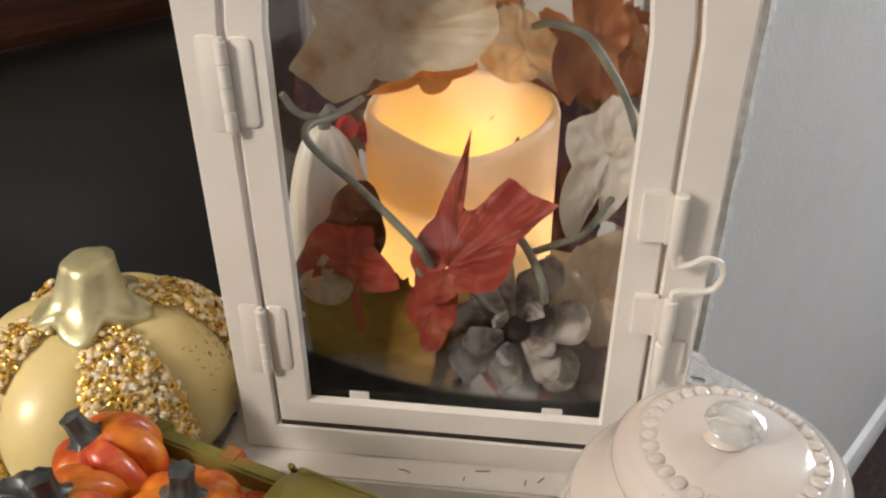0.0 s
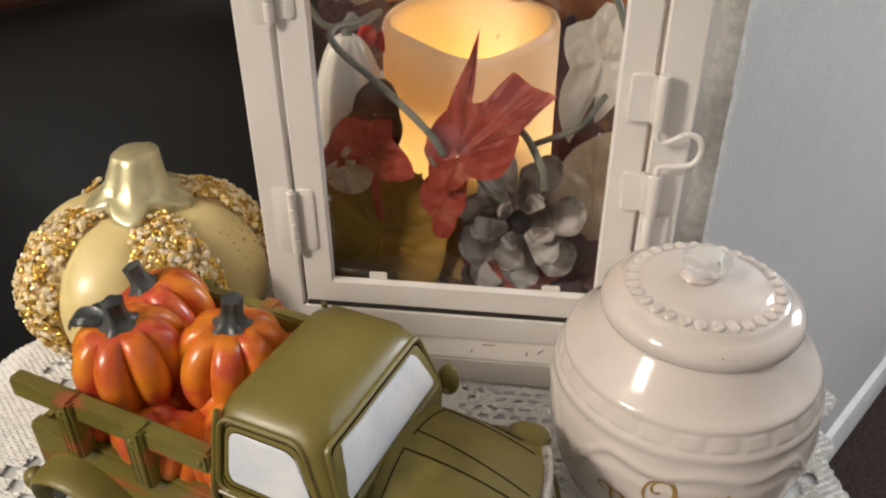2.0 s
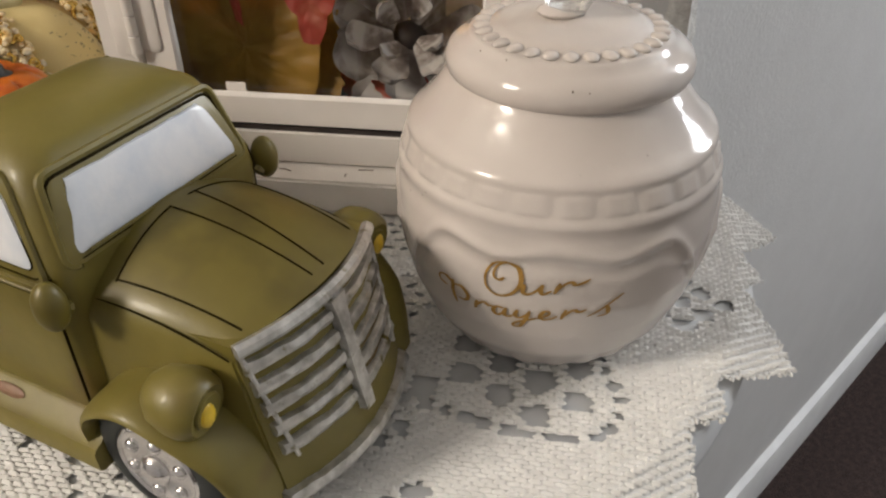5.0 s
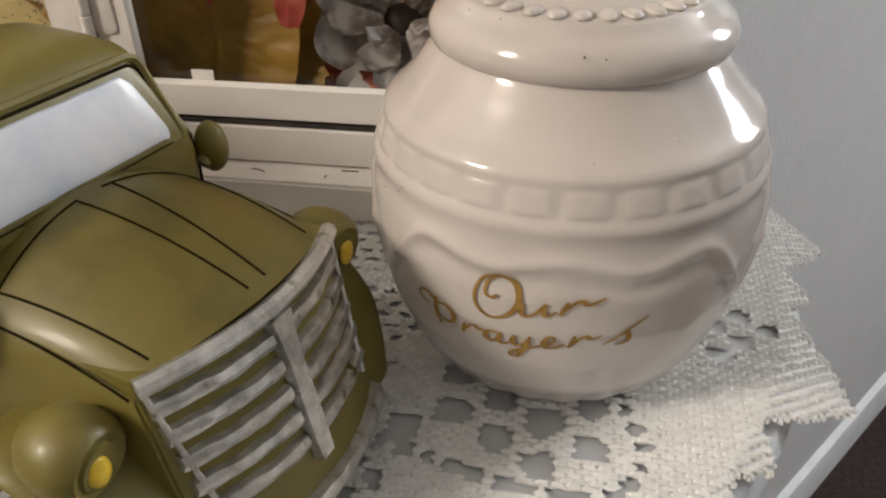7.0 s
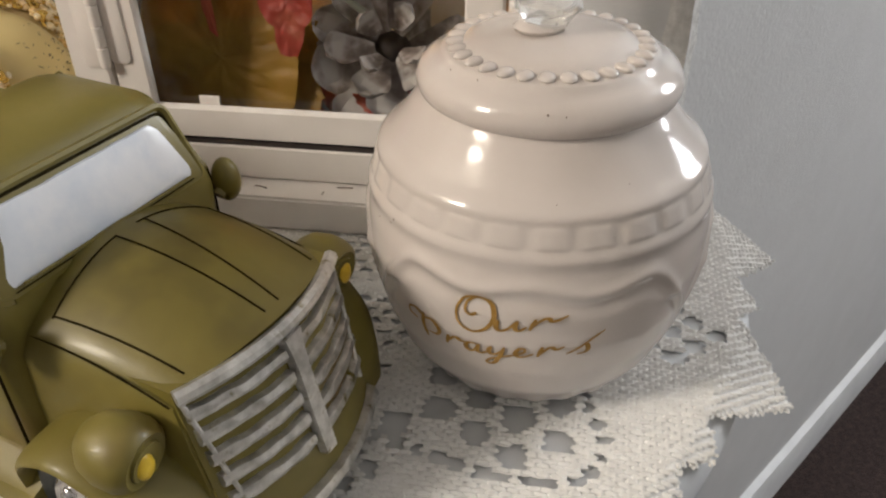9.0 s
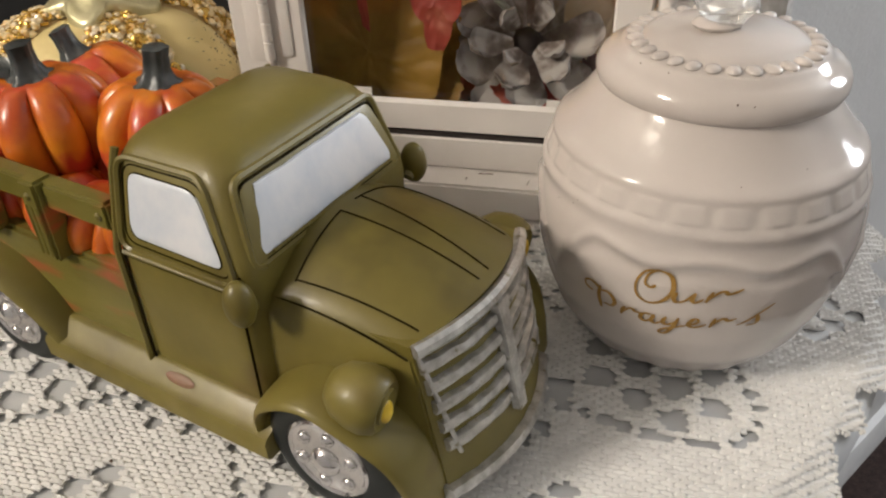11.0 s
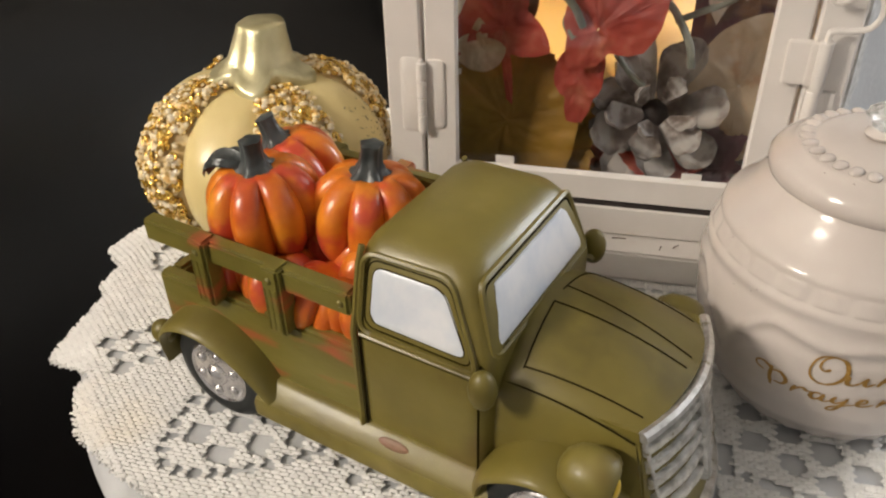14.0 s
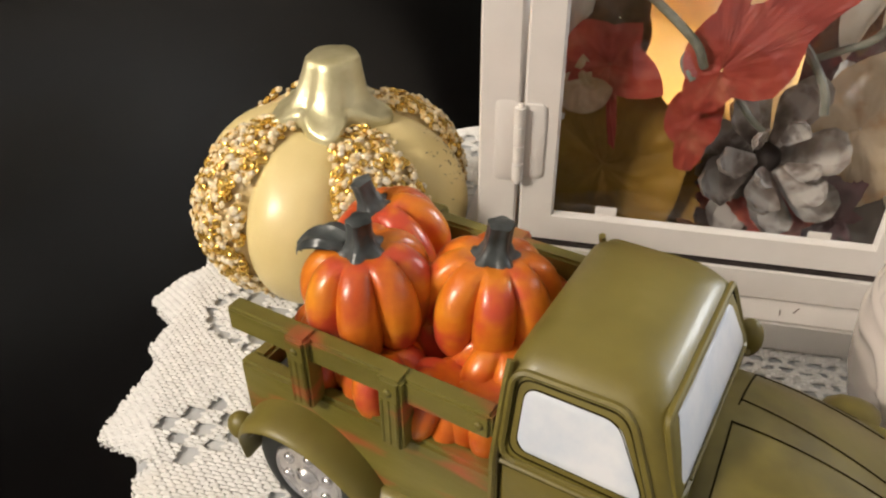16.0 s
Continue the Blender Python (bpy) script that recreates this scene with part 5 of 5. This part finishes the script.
STRIP = ((-130, 0.40), (-114, 1.49), (-108, 2.38), (-94, 1.15), (42, 0.46), (71, 1.96), (79, 1.90), (93, 0.94))
SCRAP = ((-145, 1.05), (-90, 1.04), (-38, 0.6), (-4, 1.11), (45, 0.45), (90, 1.09), (146, 1.1))


def leaf_mesh(size, seed, curl=0.3, cup=0.15, slim=1.0, broad=0.0, lobes=None):
    """A maple leaf: five toothed lobes, bent and rumpled, with a raised rib to each tip."""
    rnd = random.Random(seed)
    key = [(-180, 0.20), (-150, 0.42), (-128, 0.34), (-105, 0.66), (-80, 0.52), (-52, 0.90), (-26, 0.60), (0, 1.06), (26, 0.60), (52, 0.90), (80, 0.52), (105, 0.66), (128, 0.34), (150, 0.42), (180, 0.20)]
    key = [(a, l * rnd.uniform(0.9, 1.1) if abs(a) < 180 else l) for a, l in key]
    if lobes:
        (a0, l0), (a1, l1) = lobes[0], lobes[-1]
        end = l1 + (l0 - l1) * (180 - a1) / max(1, 360 + a0 - a1)
        key = [(-180, end)] + list(lobes) + [(180, end)]
    key = [(a, l + (0.80 - l) * broad if abs(a) < 180 else l) for a, l in key]
    out = []
    for (a0, l0), (a1, l1) in zip(key, key[1:]):
        for k in range(10):
            t = k / 10
            a, l = a0 + (a1 - a0) * t, l0 + (l1 - l0) * (t ** 1.3 if l1 > l0 else 1 - (1 - t) ** 1.3)
            l *= 1 + (0 if lobes else 0.045 if k % 3 == 1 else -0.02) + 0.02 * noise.noise((a * 0.3, seed, 0))
            out.append((radians(a), l))
    off = rnd.uniform(0, 50)

    def put(a, l, lift):
        x, y = l * math.sin(a) * slim, l * math.cos(a)
        rib = 0.07 * abs(math.cos(a * 90 / 26)) ** 6 * l * 0.7 + 0.02 * math.sin(l * 26 + abs(a) * 5)
        rib *= 0.22 if lobes else 1
        z = curl * (x * x * 0.9) - cup * y * y + 0.12 * noise.noise((x * 2.2 + off, y * 2.2, 0)) + 0.05 * noise.noise((x * 6, y * 6 + off, 2)) + rib
        return Vector((x, y, z)) * size + Vector((0, 0, lift))

    bm = bmesh.new()
    rings = [[put(a, l * f, 0) for a, l in out] for f in (1, 0.93, 0.85, 0.76, 0.67, 0.58, 0.49, 0.40, 0.31, 0.22, 0.12, 0.02)]
    under = [[put(a, l * f, -0.00035) for a, l in out] for f in (0.02, 0.32, 0.68, 1)]
    loft(bm, rings + under, cap0=False, cap1=False)
    return bm


def garland():
    ob = thing("autumn_garland", "garland of red, tan and brown cloth leaves on grey vine", "garland", LANT)
    spec = [  # place in the lantern, size, turn (lean, twist, spin), cloth
        ((-0.0042, 0.020, 0.0920), 0.010, (80, 0, 0), M_RED, 0.03, 0.02, 1.0, 0.0, FOLDED),
        ((-0.0104, 0.022, 0.0705), 0.010, (80, 0, 0), M_RED, 0.10, 0.05, 1.0, 0.0, SMALL),
        ((-0.0028, 0.040, 0.0320), 0.010, (80, 0, 0), M_RED, 0.06, 0.05, 1.0, 0.0, FLAP),
        ((-0.0419, 0.022, 0.0906), 0.010, (80, 0, 0), M_RED, 0.04, 0.03, 1.0, 0.0, SPLIT),
        ((-0.0508, 0.0195, 0.0830), 0.010, (80, 0, 0), M_TAN, 0.08, 0.06, 1.0, 0.0, SCRAP),
        ((-0.0025, 0.0275, 0.1050), 0.010, (80, 0, 0), M_BROWNLEAF, 0.05, 0.05, 1.0, 0.0, TIP),
        ((-0.0404, 0.027, 0.0473), 0.010, (80, 0, 0), M_OLIVELEAF, 0.03, 0.02, 1.0, 0.0, GROUND),
        ((-0.036, 0.034, 0.044), 0.042, (82, -6, -60), M_OLIVELEAF, 0.12, 0.05, 1.1, 0.6),
        ((-0.0403, 0.031, 0.1046), 0.010, (80, 0, 0), M_BROWNLEAF, 0.05, 0.05, 1.0, 0.0, WEDGE),
        ((-0.0273, 0.036, 0.1744), 0.010, (80, 0, 0), M_TAN, 0.04, 0.03, 1.0, 0.0, BROAD),
        ((0.018, 0.118, 0.1447), 0.010, (80, 0, 0), M_TAN, 0.1, 0.05, 1.0, 0.0, FOLD),
        ((0.0471, 0.066, 0.1661), 0.010, (80, 0, 0), M_RUST, 0.1, 0.04, 1.0, 0.0, HANG),
        ((0.062, 0.100, 0.152), 0.030, (80, 15, 110), M_RUST, 0.4, 0.2, 1.0),
        ((0.0503, 0.112, 0.0826), 0.010, (80, 0, 0), M_DARKLEAF, 0.05, 0.02, 1.0, 0.0, MAROON),
        ((0.0547, 0.058, 0.1237), 0.010, (80, 0, 0), M_PEARL, 0.16, 0.03, 1.0, 0.0, PALE),
        ((0.0568, 0.056, 0.0579), 0.010, (80, 0, 0), M_TAN, 0.05, 0.03, 1.0, 0.0, VEIL),
        ((0.064, 0.110, 0.085), 0.040, (84, -12, 30), M_BROWNLEAF, 0.3, 0.1, 1.0),
        ((-0.070, 0.092, 0.122), 0.022, (80, 20, -30), M_DARKLEAF, 0.3, 0.1, 1.0),
        ((-0.058, 0.070, 0.060), 0.040, (84, 14, 0), M_BROWNLEAF, 0.2, 0.1, 1.0),
        ((0.052, 0.040, 0.026), 0.026, (40, -6, 70), M_DARKLEAF, 0.3, 0.1, 1.0),
        ((0.030, 0.030, 0.027), 0.024, (46, 8, 20), M_RED, 0.3, 0.1, 1.0),
        ((0.010, 0.030, 0.023), 0.030, (30, 6, 200), M_BROWNLEAF, 0.3, 0.1, 1.0),
        ((-0.030, 0.028, 0.024), 0.034, (28, -6, 100), M_BROWNLEAF, 0.3, 0.1, 1.0),
        ((0.030, 0.060, 0.030), 0.036, (60, 0, 20), M_RUST, 0.3, 0.1, 1.0),
        # leaf edge above the candle rim, its glow painted in amber
        ((-0.015, 0.05, 0.1546), 0.010, (80, 0, 0), M_CANDLELITLEAF, 0.02, 0.02, 1.0, 0.0, STRIP),
        ((-0.0100, 0.1330, 0.1500), 0.050, (80, 0, 150), M_TAN, 0.2, 0.1, 1.0, 0.5),
        ((0.0450, 0.1330, 0.1420), 0.046, (80, -10, 200), M_RUST, 0.3, 0.1, 1.0, 0.4),
        ((-0.0520, 0.1300, 0.1100), 0.044, (80, 10, 30), M_BROWNLEAF, 0.3, 0.1, 1.0, 0.3),
        ((0.0560, 0.1250, 0.0700), 0.050, (82, -10, 30), M_DARKLEAF, 0.3, 0.1, 1.0, 0.3),
        ((0.000, 0.132, 0.170), 0.040, (72, 0, 30), M_RUST, 0.3, 0.2, 1.0),
    ]
    for k, (p, s, (rx, ry, rz), mat, curl, cup, slim, *broad) in enumerate(spec):
        m = Matrix.Translation(p) @ pose(0, 0, 0, 0, 0, ry) @ pose(0, 0, 0, rx, 0, 0) @ pose(0, 0, 0, 0, 0, rz)
        part("leaf", leaf_mesh(s, 100 + k, curl, cup, slim, *broad), mat, ob, m=m, sharp=75)
    # vine stems
    for pts, r in ((((-0.0467, 0.080, 0.1340), (-0.0520, 0.055, 0.1362), (-0.0585, 0.040, 0.1376), (-0.0560, 0.036, 0.1310), (-0.0360, 0.028, 0.1180), (-0.0157, 0.018, 0.1035), (-0.010, 0.020, 0.093)), 0.0016),
                   (((0.0230, 0.070, 0.1690), (0.0287, 0.060, 0.1731), (0.0380, 0.056, 0.1720), (0.0453, 0.053, 0.1670), (0.0567, 0.048, 0.1509), (0.0650, 0.048, 0.1300)), 0.0015),
                   (((0.018, 0.034, 0.103), (0.0250, 0.030, 0.0965), (0.0313, 0.024, 0.0864), (0.033, 0.022, 0.078)), 0.0016),
                   (((0.0250, 0.032, 0.0930), (0.0350, 0.032, 0.0975), (0.0461, 0.034, 0.1025), (0.056, 0.045, 0.112)), 0.0014),
                   (((-0.012, 0.024, 0.100), (-0.0165, 0.022, 0.094), (-0.013, 0.020, 0.088)), 0.0018),
                   (((-0.0467, 0.080, 0.1340), (-0.056, 0.076, 0.128), (-0.070, 0.070, 0.130), (-0.076, 0.066, 0.140)), 0.0015),
                   (((0.004, 0.026, 0.080), (0.010, 0.028, 0.072), (0.016, 0.030, 0.066)), 0.0013)):
        part("stem", tube(bmesh.new(), smooth_path(pts, 7), r, 8), M_VINE, ob)
    for p in ((-0.0500, 0.066, 0.1270), (-0.0440, 0.074, 0.1220)):
        bm = bmesh.new()
        ellipsoid(bm, p, (0.0045, 0.0045, 0.0050), 14, 10)
        part("berry", bm, M_BERRY, ob, "small glossy red berry")


garland()


def gourd(name, m, r, tall, ribs, label):
    ob = thing(name, label, "gourd", m)
    bm = bmesh.new()
    rings = []
    for j in range(1, 22):
        ph = -math.pi / 2 + math.pi * j / 22
        ring = []
        for i in range(ribs * 6):
            a = 2 * math.pi * i / (ribs * 6)
            q = r * math.cos(ph) ** 0.75 * (1 - 0.16 * abs(math.cos(a * ribs / 2)) ** 3) * (1 - 0.18 * math.sin(ph))
            ring.append((q * math.cos(a), q * math.sin(a), tall * (1 + math.sin(ph))))
        rings.append(ring)
    loft(bm, rings)
    part("body", bm, M_GOURD, ob, sharp=70)
    part("stem", tube(bmesh.new(), [(0, 0, 2 * tall - 0.002), (0.001, 0, 2 * tall + 0.004), (0.004, 0, 2 * tall + 0.008)], 0.0025, 8), M_VINE, ob)


gourd("white_gourd", LANT @ pose(-0.0570, 0.0560, 0.0151, 0, 0, 0), 0.0200, 0.0580, 9, "cream white gourd standing among the leaves")


def pine_cone():
    ob = thing("pine_cone", "weathered grey brown open pine cone", "pine cone", LANT @ Matrix.Translation((0.0225, 0.0400, 0.0505)) @ pose(0, 0, 0, 56, 14, 0) @ pose(0, 0, 0, 0, 0, 20) @ Matrix.Diagonal((1.42, 1.42, 1.36, 1)))
    bm = bmesh.new()
    ellipsoid(bm, (0, 0, -0.012), (0.0060, 0.0060, 0.014), 14, 10)
    part("core", bm, M_DARKFILL, ob)
    # one spoon-shaped scale, shared by all
    bm = bmesh.new()
    rows = []
    for k in range(8):
        t = k / 7
        w = (0.0016 + 0.0052 * t ** 0.8) * (1.0 if k < 5 else (0.98, 0.86, 0.50)[k - 5])
        x = 0.0172 * t
        dz = 0.0034 * t ** 3
        cup = 0.0016 * t
        rows.append([(x, -w, dz + cup), (x + 0.0008 * t, -w * 0.5, dz), (x + 0.0012 * t, 0, dz + 0.0003), (x + 0.0008 * t, w * 0.5, dz), (x, w, dz + cup), (x, w * 0.5, dz - 0.0012 - 0.0012 * t), (x, -w * 0.5, dz - 0.0012 - 0.0012 * t)])
    loft(bm, rows)
    me = mesh_of("scale", bm, M_CONE, True, 28)
    rnd = random.Random(2)
    n = 0
    for ring, (cnt, up, hgt, size) in enumerate(((7, -24, -0.017, 1.0), (8, -10, -0.012, 1.14), (8, 3, -0.007, 1.16), (7, 16, -0.002, 1.08), (6, 30, 0.002, 0.90), (4, 48, 0.004, 0.58))):
        for k in range(cnt):
            a = 360 * k / cnt + 137.5 * ring + rnd.uniform(-7, 7)
            if rnd.random() < 0.08:
                continue
            s = new("scale", me)
            s.parent = ob
            s.matrix_basis = pose(0, 0, hgt, 0, 0, a) @ pose(0.004, 0, 0, rnd.uniform(-14, 14), -(up + rnd.uniform(-8, 8)), 0) @ Matrix.Diagonal((size * rnd.uniform(0.9, 1.1), size * rnd.uniform(0.85, 1.15), size, 1))
            n += 1


pine_cone()

# bits of dried grass on the lantern's ledge and a crumb on the lace
rnd = random.Random(6)
for k, (x, y) in enumerate(((-0.018, -0.0060), (0.006, -0.0075), (0.013, -0.0030), (0.030, -0.0070), (0.036, -0.0050))):
    a = rnd.uniform(0, 3.14)
    l = rnd.uniform(0.0015, 0.0035)
    bm = tube(bmesh.new(), [LANT @ Vector((x - l * math.cos(a), y - l * math.sin(a) * 0.5, 0.0117)), LANT @ Vector((x, y, 0.0119)), LANT @ Vector((x + l * math.cos(a), y + l * 0.5 * math.sin(a + 0.4), 0.0117))], 0.00022, 5)
    tagged(part("dried_grass", bm, M_SPECK, None, "short dark bit of dried grass on the ledge"), category="debris", group="dried bits on the ledge")
bm = bmesh.new()
ellipsoid(bm, (-0.0800, 0.0885, 0.0022), (0.0006, 0.0005, 0.0004), 8, 6)
tagged(part("crumb", bm, M_SPECK, None, "tiny black crumb lying on the lace"), category="debris")
